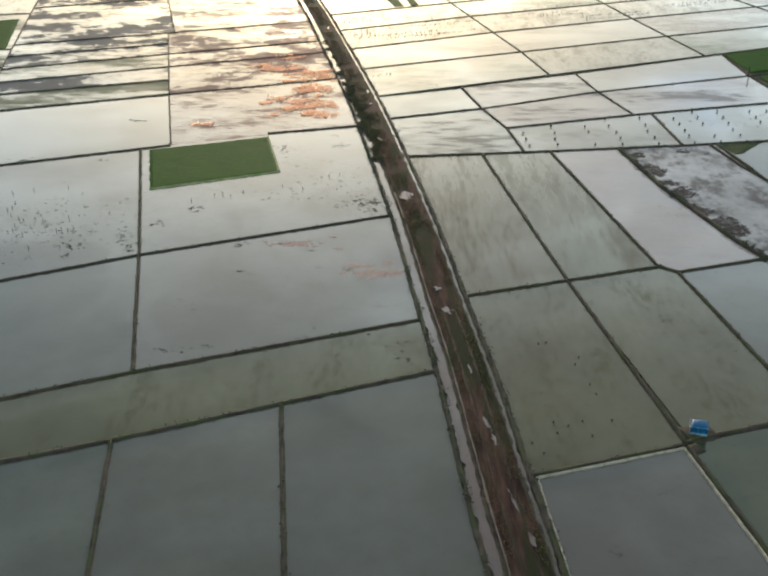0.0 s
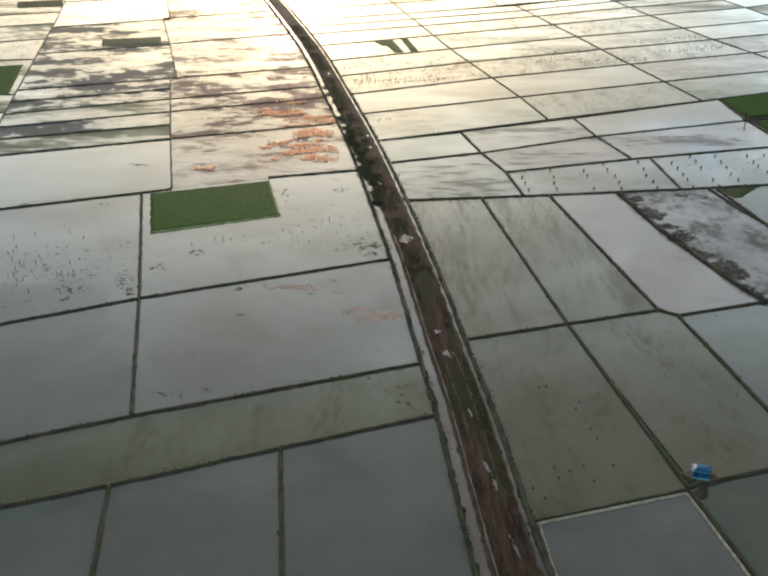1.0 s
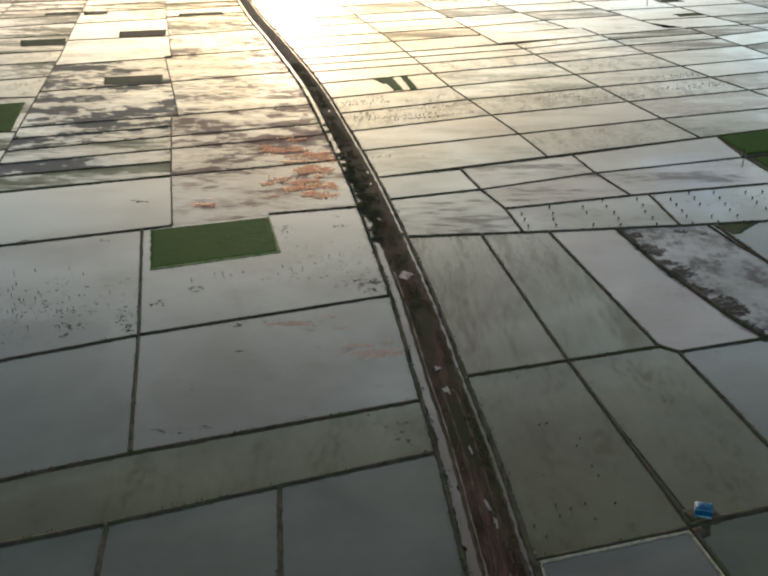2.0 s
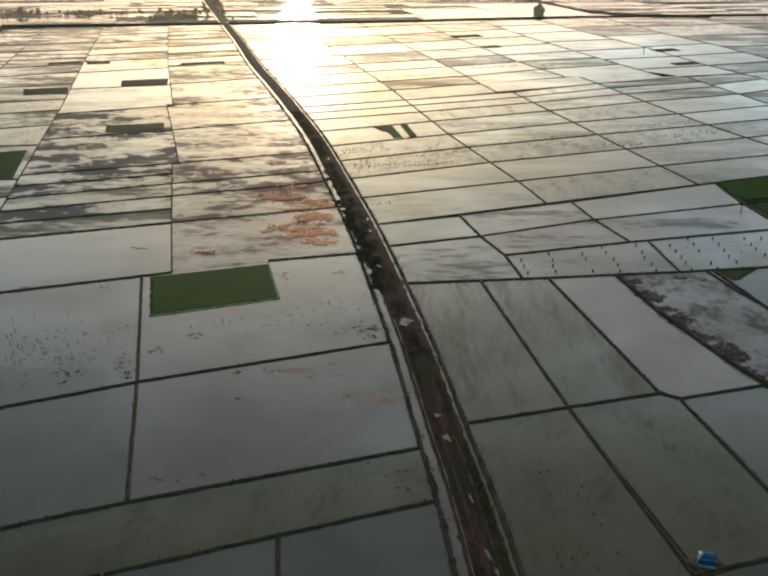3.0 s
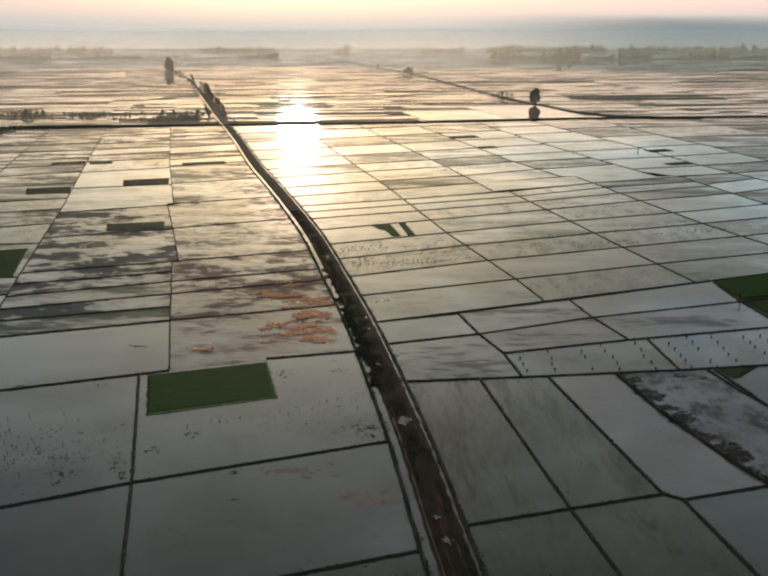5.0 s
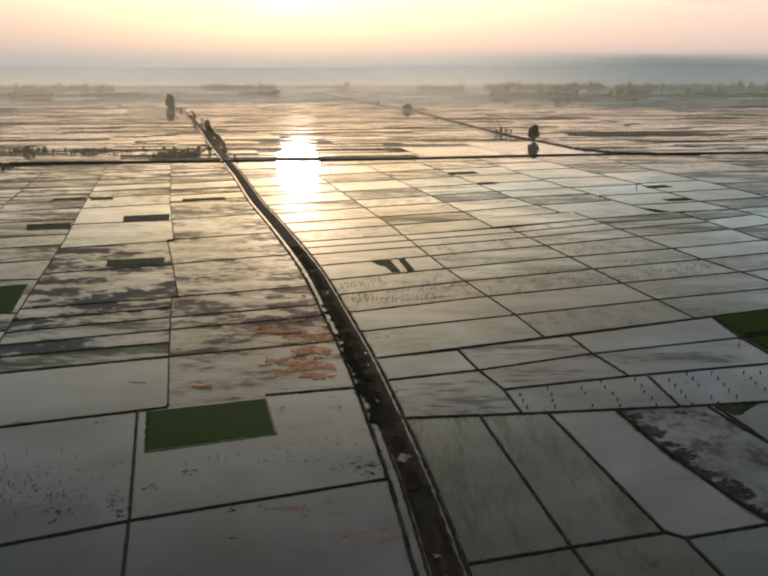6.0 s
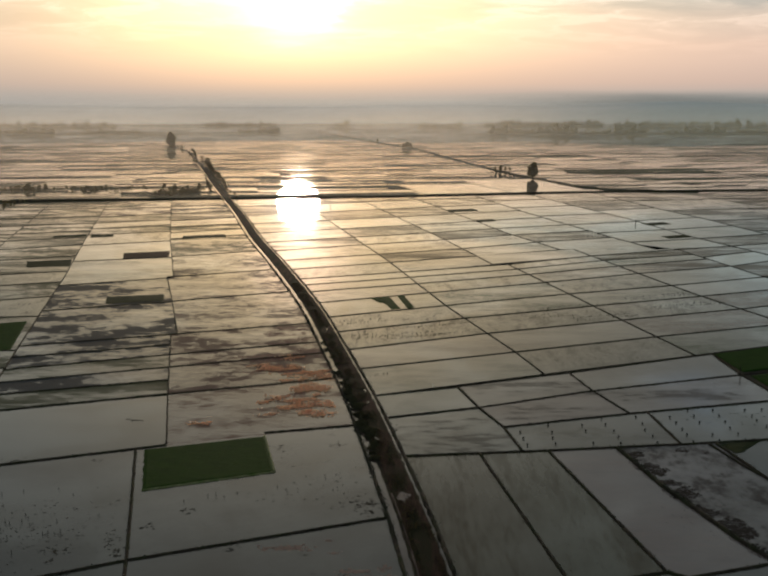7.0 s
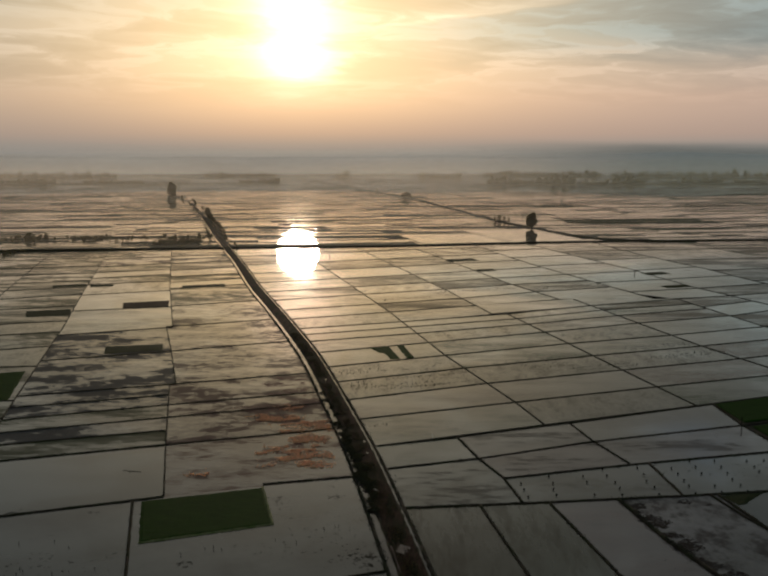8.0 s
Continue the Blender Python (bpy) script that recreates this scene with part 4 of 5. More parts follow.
# ================= rice seedbeds and small plots =================
def crop_bed(corners, mat, label, height=0.22, step=0.9, rim=None, category="seedbed"):
    """A bed of young rice: a low uneven canopy on a four-sided plot, with soft sides."""
    a, b, c, d = [Vector((*p, 0)) for p in corners]
    nu = max(3, int((b - a).length / step))
    nv = max(3, int((d - a).length / step))
    root = new("rice_bed", None)
    root.location = ((a + b + c + d) / 4)
    base = root.location.copy()
    verts, faces = [], []
    for j in range(nv + 1):
        for i in range(nu + 1):
            u, v = i / nu, j / nv
            p = a.lerp(b, u).lerp(d.lerp(c, u), v)
            edge = i in (0, nu) or j in (0, nv)
            n1 = noise.noise(p * 0.8) + 0.6 * noise.noise(p * 2.7)
            wob = Vector((noise.noise(p * 0.5 + Vector((9, 0, 0))), noise.noise(p * 0.5 + Vector((0, 9, 0))), 0)) * (0.3 if edge else 0.15)
            q = p + wob - base
            verts.append((q.x, q.y, 0.03 if edge else height * (1 + 0.16 * n1)))
    w = nu + 1
    faces = [(j * w + i, j * w + i + 1, (j + 1) * w + i + 1, (j + 1) * w + i) for j in range(nv) for i in range(nu)]
    me = bpy.data.meshes.new("canopy")
    me.from_pydata(verts, [], faces)
    me.materials.append(mat)
    ob = new("canopy", me)
    ob.parent = root
    if rim:
        for k, (i0, i1) in enumerate(rim):
            p, q = Vector((*corners[i0], 0)), Vector((*corners[i1], 0))
            r = ridge("rim", [tuple(p[:2]), tuple(q[:2])], 0.42, 0.28, RIM, 1.0, 0.2, foot=0.0, seed=40 + k)
            r.data.transform(Matrix.Translation(-base))
            r.parent = root
            tagged(r, "pale dry mud rim")
    return tagged(root, label, category, group="rice beds")


crop_bed([(-50.6, 206.9), (-23.6, 217.9), (-28.7, 243.0), (-56.0, 233.0)], CROP, "bright green bed of young rice with a pale mud rim", 0.25, 0.8, [(0, 1), (1, 2)])
crop_bed([(-152.0, 321.5), (-123.4, 333.0), (-133.7, 379.7), (-164.0, 367.5)], CROP, "bright green rice plot beside a grassy bund")
crop_bed([(110.8, 304.2), (140.0, 315.5), (140.0, 341.5), (109.2, 327.0)], CROP, "dark green rice plot beside pale water")
crop_bed([(112.4, 289.0), (140.0, 299.0), (140.0, 310.5), (111.4, 299.8)], CROP, "dark green rice plot beside a bund")
crop_bed([(83.4, 230.0), (85.2, 230.8), (92.6, 239.2), (81.0, 236.6)], DULLCROP, "small dull green corner of rice beside a bund", 0.2, 0.6)
crop_bed([(4.3, 401.5), (8.0, 403.0), (3.3, 430.6), (-1.6, 428.7)], CROP, "narrow dark green seedbed standing in water")
crop_bed([(-0.2, 415.3), (2.0, 416.2), (-1.6, 428.7), (-5.3, 427.2)], CROP, "short dark green seedbed standing in water")
crop_bed([(10.6, 404.0), (13.7, 405.5), (9.8, 432.8), (6.9, 431.4)], CROP, "narrow dark green seedbed standing in water")
crop_bed([(-136.6, 536.8), (-114.0, 545.0), (-118.2, 569.0), (-142.0, 560.5)], STRAWBED, "dark brown plot of trampled seedlings", 0.2, 1.5)
crop_bed([(-113.2, 413.4), (-90.5, 420.2), (-93.7, 435.3), (-116.7, 429.5)], DULLCROP, "dull green plot half under water", 0.15, 1.2)
crop_bed([(-121.5, 622.0), (-96.0, 631.5), (-99.0, 644.6), (-123.8, 635.2)], DULLCROP, "dull green strip of rice", 0.2, 1.8)
crop_bed([(-179.0, 627.0), (-166.0, 632.0), (-169.0, 643.0), (-182.0, 638.0)], DULLCROP, "dull green strip of rice", 0.2, 1.8)
crop_bed([(-178.1, 509.0), (-158.4, 516.0), (-163.5, 537.0), (-185.1, 529.9)], DULLCROP, "dull green strip of rice", 0.2, 1.5)
crop_bed([(-202.0, 626.0), (-183.0, 634.0), (-186.8, 645.0), (-205.2, 637.0)], DULLCROP, "dull green strip of rice", 0.2, 1.8)
crop_bed([(52.6, 779.0), (76.0, 788.0), (72.5, 806.0), (49.5, 797.0)], DULLCROP, "dull green plot of rice far off", 0.3, 2.5)
crop_bed([(69.0, 712.0), (82.0, 718.0), (80.0, 731.0), (67.0, 725.0)], DULLCROP, "dull green plot of rice far off", 0.3, 2.0)
crop_bed([(182.0, 690.0), (200.0, 698.0), (197.0, 712.0), (179.5, 704.0)], DULLCROP, "dull green plot of rice far off", 0.3, 2.0)
crop_bed([(176.0, 622.0), (194.0, 629.0), (192.0, 641.0), (174.0, 633.0)], DULLCROP, "dull green plot of rice far off", 0.3, 2.0)


# ================= blue shelter =================
def shelter(x, y, turn):
    """A field shelter: a blue tarpaulin over a bamboo frame, its sheet hanging down on two sides."""
    root = new("tarpaulin_shelter", None)
    w, d, h = 1.12, 0.95, 1.4
    for sx in (-1, 1):
        for sy in (-1, 1):
            bm = bmesh.new()
            bmesh.ops.create_cone(bm, cap_ends=True, segments=7, radius1=0.05, radius2=0.04, depth=h)
            bmesh.ops.translate(bm, vec=(sx * (w - 0.12), sy * (d - 0.12), h / 2), verts=bm.verts)
            part("post", bm, WOOD, root)
    # roof sheet with a sagging middle and rounded shoulders
    nx, ny = 14, 10
    bm = bmesh.new()
    grid = []
    for j in range(ny + 1):
        row = []
        for i in range(nx + 1):
            u, v = 2 * i / nx - 1, 2 * j / ny - 1
            z = h - 0.12 + 0.42 * (1 - abs(u) ** 2.6) ** 0.7 * (1 - 0.75 * abs(v) ** 2.4) + 0.03 * noise.noise(Vector((u * 3, v * 3, 1)))
            row.append(bm.verts.new((u * (w + 0.1), v * (d + 0.1), z)))
        grid.append(row)
    for j in range(ny):
        for i in range(nx):
            bm.faces.new((grid[j][i], grid[j][i + 1], grid[j + 1][i + 1], grid[j + 1][i]))
    bmesh.ops.solidify(bm, geom=bm.faces[:], thickness=0.02)
    part("roof_sheet", bm, TARP, root, "faded blue roof sheet")

    def curtain(p0, p1, z0, z1, mat, name, label):
        bm = bmesh.new()
        rows = []
        for k in range(13):
            f = k / 12
            p = Vector(p0).lerp(Vector(p1), f)
            fold = 0.05 * math.sin(f * 21) + 0.04 * noise.noise(Vector((f * 4, z0, 2)))
            t = (Vector(p1) - Vector(p0)).normalized()
            n = Vector((t.y, -t.x))
            rows.append([bm.verts.new((p.x + n.x * fold * s, p.y + n.y * fold * s, z)) for s, z in ((0.3, z1), (0.8, (z0 + z1) / 2), (1.2, z0))])
        for a, b in zip(rows, rows[1:]):
            for j in range(2):
                bm.faces.new((a[j], b[j], b[j + 1], a[j + 1]))
        bmesh.ops.solidify(bm, geom=bm.faces[:], thickness=0.015)
        part(name, bm, mat, root, label)

    curtain((-w, -d), (w, -d), 0.55, h + 0.02, TARP, "front_sheet", "blue sheet hanging in front")
    curtain((-w, -d), (-w, d), 0.3, h + 0.02, TARPEDGE, "side_sheet", "pale blue sheet on the side")
    curtain((w, -d), (w, d), 0.4, h + 0.02, TARP, "side_sheet", "blue sheet on the side")
    curtain((-w, -d - 0.03), (w, -d - 0.03), 0.25, 0.56, TARPEDGE, "hem", "pale lower hem of the sheet")
    curtain((-w - 0.1, -d - 0.12), (w + 0.1, -d - 0.12), h - 0.02, h + 0.12, TARPEDGE, "eave_hem", "pale edge of the roof sheet")
    root.matrix_basis = pose(x, y, 0.25, 0, 0, turn)
    return tagged(root, "blue tarpaulin field shelter on a bund corner", "shelter")


shelter(42.75, 115.3, -16)
pad = ridge("mound", [(40.9, 114.6), (42.0, 115.0), (44.9, 116.1)], 3.2, 0.27, BANK, 0.5, 0.1, seed=9)
tagged(pad, "low trampled mound of earth under a shelter", "mound", kind="structure")
pad2 = ridge("mound", [(41.2, 112.6), (41.9, 111.0)], 1.6, 0.3, BANK, 0.5, 0.2, seed=14)
tagged(pad2, "low dark mound of earth beside a bund", "mound", kind="structure")


# ================= bundles, stakes, tufts =================
def tuft_mesh(name, n, height, spread, mat, seed):
    """A tuft of thick blades fanning out from one foot."""
    rng = random.Random(seed)
    verts, faces = [], []
    for k in range(n):
        a = rng.uniform(0, 2 * math.pi)
        lean = rng.uniform(0.1, 1.0) * spread
        h = height * rng.uniform(0.65, 1.05)
        c, s = math.cos(a), math.sin(a)
        w = 0.16 * spread + 0.02
        b = len(verts)
        fx, fy = c * lean * 0.35, s * lean * 0.35
        verts += [(fx - s * w, fy + c * w, 0), (fx + s * w, fy - c * w, 0), (c * lean * 0.8 + s * w * 0.8, s * lean * 0.8 - c * w * 0.8, h * 0.6), (c * lean, s * lean, h), (c * lean * 0.8 - s * w * 0.8, s * lean * 0.8 + c * w * 0.8, h * 0.6)]
        faces += [(b, b + 1, b + 2, b + 4), (b + 4, b + 2, b + 3)]
    me = bpy.data.meshes.new(name)
    me.from_pydata(verts, [], faces)
    me.materials.append(mat)
    return me


BUNDLE = tuft_mesh("rice_tuft", 30, 0.62, 0.32, STRAW, 4)
first = None
rng = random.Random(12)
# bundles set out in straight files of four or five across two paddies
for col, x0 in enumerate((35.2, 42.5, 51.0, 57.9, 66.6, 75.6, 82.1, 88.4, 97.6, 102.4)):
    for row in range(6):
        x, y = x0 + rng.uniform(-0.5, 0.5), 235.6 + 0.5 * col + 5.0 * row + rng.uniform(-0.6, 0.6)
        top = 250.6 + (x - 31.2) * 0.31
        if y > top - 1.4 or rng.random() < 0.08:
            continue
        m = pose(x, y, 0.0, rng.uniform(-8, 8), rng.uniform(-8, 8), rng.uniform(0, 360))
        if first is None:
            first = tagged(new("rice_tuft", BUNDLE), "dark tuft of rice seedlings standing in water", "rice tuft", "tufts of seedlings in the paddies")
            first.matrix_basis = m
        else:
            copy_thing(first, m)

STAKE = None
for x, y in [(-79.2, 204.3), (-75.4, 206.4), (-77.3, 194.9), (-76.7, 196.0), (-73.3, 190.0), (-73.2, 186.8), (-71.1, 181.5), (-72.3, 189.5), (-75.7, 192.1), (-73.6, 183.8), (-70.7, 193.9),
             (-69.6, 192.1), (-68.2, 188.7), (-70.2, 190.3), (-64.2, 184.3), (-63.5, 185.3), (-62.1, 184.6), (-61.3, 185.8), (-63.4, 190.5), (-56.0, 193.4), (-64.3, 204.3), (-68.4, 207.8),
             (-76.9, 198.7), (-67.1, 176.0), (-61.3, 176.4), (-70.5, 182.9), (-72.8, 184.3), (-36.0, 203.2), (-34.4, 204.0), (-32.5, 203.0), (-30.1, 205.2), (-22.0, 208.6), (-17.5, 206.9),
             (-12.2, 215.0), (-9.8, 216.4), (-40.5, 200.5)]:
    m = pose(x, y, 0.0, rng.uniform(-7, 7), rng.uniform(-7, 7), rng.uniform(0, 360)) @ Matrix.Diagonal((1, 1, rng.uniform(0.5, 0.95), 1))
    if STAKE is None:
        bm = bmesh.new()
        bmesh.ops.create_cone(bm, cap_ends=True, segments=6, radius1=0.065, radius2=0.045, depth=0.95)
        bmesh.ops.translate(bm, vec=(0, 0, 0.42), verts=bm.verts)
        for v in bm.verts:
            v.co.x += 0.05 * v.co.z * v.co.z
        me = bpy.data.meshes.new("stake")
        bm.to_mesh(me)
        bm.free()
        me.materials.append(STRAW)
        STAKE = tagged(new("stake", me), "thin dark stake standing in paddy water", "stake", "stakes in the paddy")
        STAKE.matrix_basis = m
    else:
        copy_thing(STAKE, m)

WEEDTUFT = tuft_mesh("weed_tuft", 9, 0.28, 0.22, STRAW, 8)
tuft = None
for x, y in [(30.3, 127.9), (30.8, 125.3), (27.6, 118.4), (23.5, 118.0), (29.1, 133.5), (25.6, 140.3), (23.7, 115.4), (19.9, 113.1), (28.3, 114.8), (25.4, 117.2), (21.2, 110.9), (31.7, 118.4), (30.0, 135.7), (24.4, 139.9)]:
    m = pose(x, y, 0, 0, 0, rng.uniform(0, 360))
    if tuft is None:
        tuft = tagged(new("weed_tuft", WEEDTUFT), "small dark weed tuft in greenish water", "weed", "tufts in the paddy")
        tuft.matrix_basis = m
    else:
        copy_thing(tuft, m)


def post(x, y, h, r, mat, label):
    bm = bmesh.new()
    bmesh.ops.create_cone(bm, cap_ends=True, segments=8, radius1=r, radius2=r * 0.75, depth=h)
    bmesh.ops.translate(bm, vec=(0, 0, h / 2), verts=bm.verts)
    bmesh.ops.bevel(bm, geom=[e for e in bm.edges if all(v.co.z > h * 0.9 for v in e.verts)], offset=r * 0.3, segments=1, affect="EDGES")
    me = bpy.data.meshes.new("post")
    bm.to_mesh(me)
    bm.free()
    me.materials.append(mat)
    ob = new("post", me)
    ob.matrix_basis = pose(x, y, 0.0, rng.uniform(-2, 2), rng.uniform(-2, 2), 0)
    return tagged(ob, label, "post")


post(108.4, 299.6, 3.0, 0.2, STRAW, "dark wooden post at a field corner")
post(15.1, 286.8, 1.3, 0.05, CONCRETE, "thin pale marker post beside a bund")
post(-41.1, 823.9, 4.0, 0.25, WOOD, "dark post standing in a far paddy")
post(175.0, 700.0, 3.2, 0.3, WOOD, "dark post standing in a far paddy")


def tuft_rows(name, rows, height, spread, label, seed, step=1.5):
    """Lines of small bundles in the farther paddies, too many to count."""
    rng = random.Random(seed)
    verts, faces = [], []
    for x0, y0, x1, y1, lines in rows:
        a, b = Vector((x0, y0)), Vector((x1, y1))
        t = (b - a).normalized()
        n = Vector((-t.y, t.x))
        for line in range(lines):
            s = rng.uniform(0, step)
            while s < (b - a).length:
                p = a + t * s + n * (line * 4.2 + rng.uniform(-0.7, 0.7))
                s += step * rng.uniform(0.55, 1.6)
                if rng.random() < 0.12:
                    continue
                h, r = height * rng.uniform(0.6, 1.2), spread * rng.uniform(0.7, 1.2)
                k = len(verts)
                verts += [(p.x - r, p.y, 0), (p.x + r, p.y, 0), (p.x, p.y + r, 0), (p.x - r * 0.8, p.y, h * 0.7), (p.x + r * 0.8, p.y - r * 0.2, h * 0.75), (p.x, p.y + r * 0.6, h)]
                faces += [(k, k + 1, k + 4, k + 3), (k + 1, k + 2, k + 5, k + 4), (k + 2, k, k + 3, k + 5), (k + 3, k + 4, k + 5)]
    return tagged(mesh_object(name, verts, faces, STRAW), label, "seedling bundles", kind="stuff")


tuft_rows("seedling_rows", [(-15, 374.5, 3, 381.5, 2), (-9, 350, 1, 355, 3), (1, 365, 36, 379, 2), (2, 350, 22, 358, 2), (12, 353, 33, 363, 1), (4, 342, 18, 348, 1), (46, 390, 84, 408, 2), (80, 408, 99, 416, 1), (56, 385, 75, 391, 2),
                            (74, 380, 100, 391, 2), (104, 422, 134, 435, 2), (110, 402, 143, 417, 2), (34, 599, 84, 622, 3), (96, 618, 144, 640, 3), (2, 570, 30, 583, 2), (-4, 300, 2, 303, 1)],
          0.42, 0.15, "rows of dark seedling bundles in flooded paddies", 5, 1.25)


# ================= floating weed, puddles and scrub by the track =================
def puddle(x, y, rx, ry, turn, z, mat, seed):
    """Shallow water in the hollows of a muddy track: a few ragged pools that run along it."""
    rng = random.Random(seed)
    verts, faces = [], []
    for i in range(9):
        px, py = rng.gauss(0, 0.45) * rx, rng.gauss(0, 0.5) * ry
        r = (0.85 if i == 0 else rng.uniform(0.15, 0.5))
        b, n = len(verts), 16
        for q in range(n):
            a = 2 * math.pi * q / n
            w = 1 + 0.9 * noise.noise(Vector((math.cos(a) * 1.7 + seed + i, math.sin(a) * 1.7, seed))) + 0.5 * noise.noise(Vector((math.cos(a) * 4, math.sin(a) * 4 + seed, i)))
            verts.append((px + rx * r * w * 0.7 * math.cos(a), py + ry * r * w * math.sin(a), 0.0008 * i))
        faces.append(tuple(range(b, b + n)))
    me = bpy.data.meshes.new("puddle")
    me.from_pydata(verts, [], faces)
    me.materials.append(mat)
    ob = new("puddle", me)
    ob.matrix_basis = pose(x, y, z, 0, 0, turn)
    return tagged(ob, "shallow rain puddle on the muddy track", "puddle", "puddles on the track")


k = 0
for x, y, rx, ry in [(4.9, 201.6, 1.7, 2.3), (9.4, 158.4, 0.75, 0.9), (10.9, 149.9, 0.9, 1.3), (12.9, 131.6, 0.3, 1.7), (14.2, 116.2, 0.45, 1.3), (14.7, 113.1, 0.4, 1.2),
                     (-1.0, 239.4, 0.5, 1.0), (-3.6, 270.2, 0.4, 0.8), (-4.6, 281.8, 0.45, 0.9), (17.3, 93.5, 0.45, 1.4), (15.9, 100.4, 0.3, 1.4), (-19.5, 362.0, 0.5, 1.4)]:
    k += 1
    puddle(x, y, rx * 0.9, ry * 0.95, 10, 0.585, PUDDLE, k * 3.7)


def weed_mats(name, spots, mat, label, seed):
    """Mats of floating weed: many small ragged patches."""
    rng = random.Random(seed)
    verts, faces = [], []
    for x, y, sx, sy, n, size in spots:
        for i in range(n):
            px, py = x + rng.gauss(0, sx * 0.5), y + rng.gauss(0, sy * 0.5)
            r = size * rng.uniform(0.3, 1.0)
            b, m = len(verts), 7
            e = rng.uniform(0.8, 1.7)
            for q in range(m):
                a = 2 * math.pi * q / m
                rr = r * rng.uniform(0.35, 1.25)
                ux, uy = rr * math.cos(a) * e, rr * math.sin(a)
                verts.append((px + ux * 0.93 - uy * 0.37, py + ux * 0.37 + uy * 0.93, 0.012 + 0.0003 * (i % 30)))
            faces.append(tuple(range(b, b + m)))
    return tagged(mesh_object(name, verts, faces, mat), label, "floating weed", kind="stuff")


weed_mats("rusty_weed", [(-17.0, 178.3, 4.0, 1.1, 110, 0.5), (-9.9, 181.5, 1.0, 0.8, 14, 0.3), (-8.7, 176.0, 1.2, 0.6, 16, 0.4), (-1.0, 165.5, 5.0, 1.6, 140, 0.55), (-4.2, 168.6, 2.6, 0.8, 50, 0.5), (0.6, 169.6, 1.3, 1.3, 30, 0.35)], RUSTWEED, "pinkish rust-coloured weed floating on water", 3)
def weed_drift(name, beds, mat, label, seed, step=0.5, grow=1.0, lift=0.0):
    """Floating weed as ragged drifts: many small leaves wherever a fractal pattern is dense enough."""
    rng = random.Random(seed)
    verts, faces = [], []
    for cx, cy, rx, ry, fill in beds:
        y = cy - ry
        while y < cy + ry:
            x = cx - rx
            while x < cx + rx:
                px, py = x + rng.uniform(-0.3, 0.3), y + rng.uniform(-0.3, 0.3)
                x += step
                far = math.hypot((px - cx) / rx, (py - cy) / ry)
                u, w = px * 0.93 + py * 0.37, py * 0.93 - px * 0.37
                dens = noise.fractal(Vector((u * 0.13, w * 0.27, seed)), 0.8, 2.0, 5) - 0.9 * far * far + fill
                if dens < 0 or rng.random() > 0.35 + dens * 2.5:
                    continue
                b, r = len(verts), step * rng.uniform(0.35, 0.75) * grow
                e = rng.uniform(1.0, 2.2)
                for q in range(5):
                    a, rr = 2 * math.pi * q / 5, r * rng.uniform(0.5, 1.2)
                    ux, uy = rr * math.cos(a) * e, rr * math.sin(a)
                    verts.append((px + ux * 0.93 - uy * 0.37, py + ux * 0.37 + uy * 0.93, 0.012 + 0.0004 * rng.randrange(30) + lift * rng.random()))
                faces.append(tuple(range(b, b + 5)))
            y += step
    return tagged(mesh_object(name, verts, faces, mat), label, "floating weed", kind="stuff")


weed_drift("orange_weed", [(-23.0, 271.0, 14.0, 13.0, 0.27), (-17.0, 262.0, 8.0, 6.0, 0.30), (-22.0, 300.0, 11.0, 9.0, 0.33), (-30.0, 308.0, 13.0, 8.0, 0.22), (-20.0, 287.0, 9.0, 7.0, 0.30),
                           (-29.0, 322.0, 9.0, 5.0, 0.1), (-46.0, 254.0, 8.0, 5.0, 0.0)],
           ORANGEWEED, "weed floating in ragged drifts, low sun glow in its orange colour", 11, 0.36, 1.0, 0.36)
weed_drift("brown_weed", [(-31.0, 308.0, 16.0, 10.0, 0.30), (-22.0, 275.0, 13.0, 13.0, 0.10), (-38.0, 322.0, 16.0, 7.0, 0.3), (-24.0, 330.0, 8.0, 8.0, 0.38), (-28.0, 346.0, 13.0, 9.0, 0.34), (-33.0, 362.0, 14.0, 10.0, 0.28)],
           BROWNWEED, "red-brown weed floating in ragged drifts", 23, 0.5)
weed_drift("mud_clods", [(x_at(B3, y) + 2.4 + 0.8 * math.sin(y), y, 3.4 + 0.8 * math.sin(y * 1.7), 4.4, 0.34 + 0.14 * math.sin(y * 0.9)) for y in range(174, 233, 5)]
           + [(70.0, 231.6, 13.0, 3.2, 0.12)], DARKMUD, "dark clods of churned mud beside a bank", 37, 0.36, 1.25)
weed_mats("dark_specks", [(-64.0, 190.0, 17.0, 20.0, 140, 0.26), (-66.0, 182.0, 12.0, 8.0, 60, 0.26), (-24.0, 224.0, 18.0, 12.0, 60, 0.24), (-5.0, 204.0, 10.0, 12.0, 70, 0.27), (17.0, 300.0, 12.0, 8.0, 40, 0.3), (88.0, 258.0, 17.0, 8.0, 40, 0.3),
                          (62.0, 190.0, 6.0, 14.0, 20, 0.2), (22.0, 150.0, 9.0, 24.0, 50, 0.14), (25.0, 122.0, 6.0, 8.0, 40, 0.1), (50.0, 140.0, 7.0, 14.0, 40, 0.14), (36.0, 185.0, 7.0, 24.0, 50, 0.16), (-30.0, 160.0, 22.0, 10.0, 60, 0.14)],
          DARKWEED, "fine dark specks of weed on paddy water", 43)
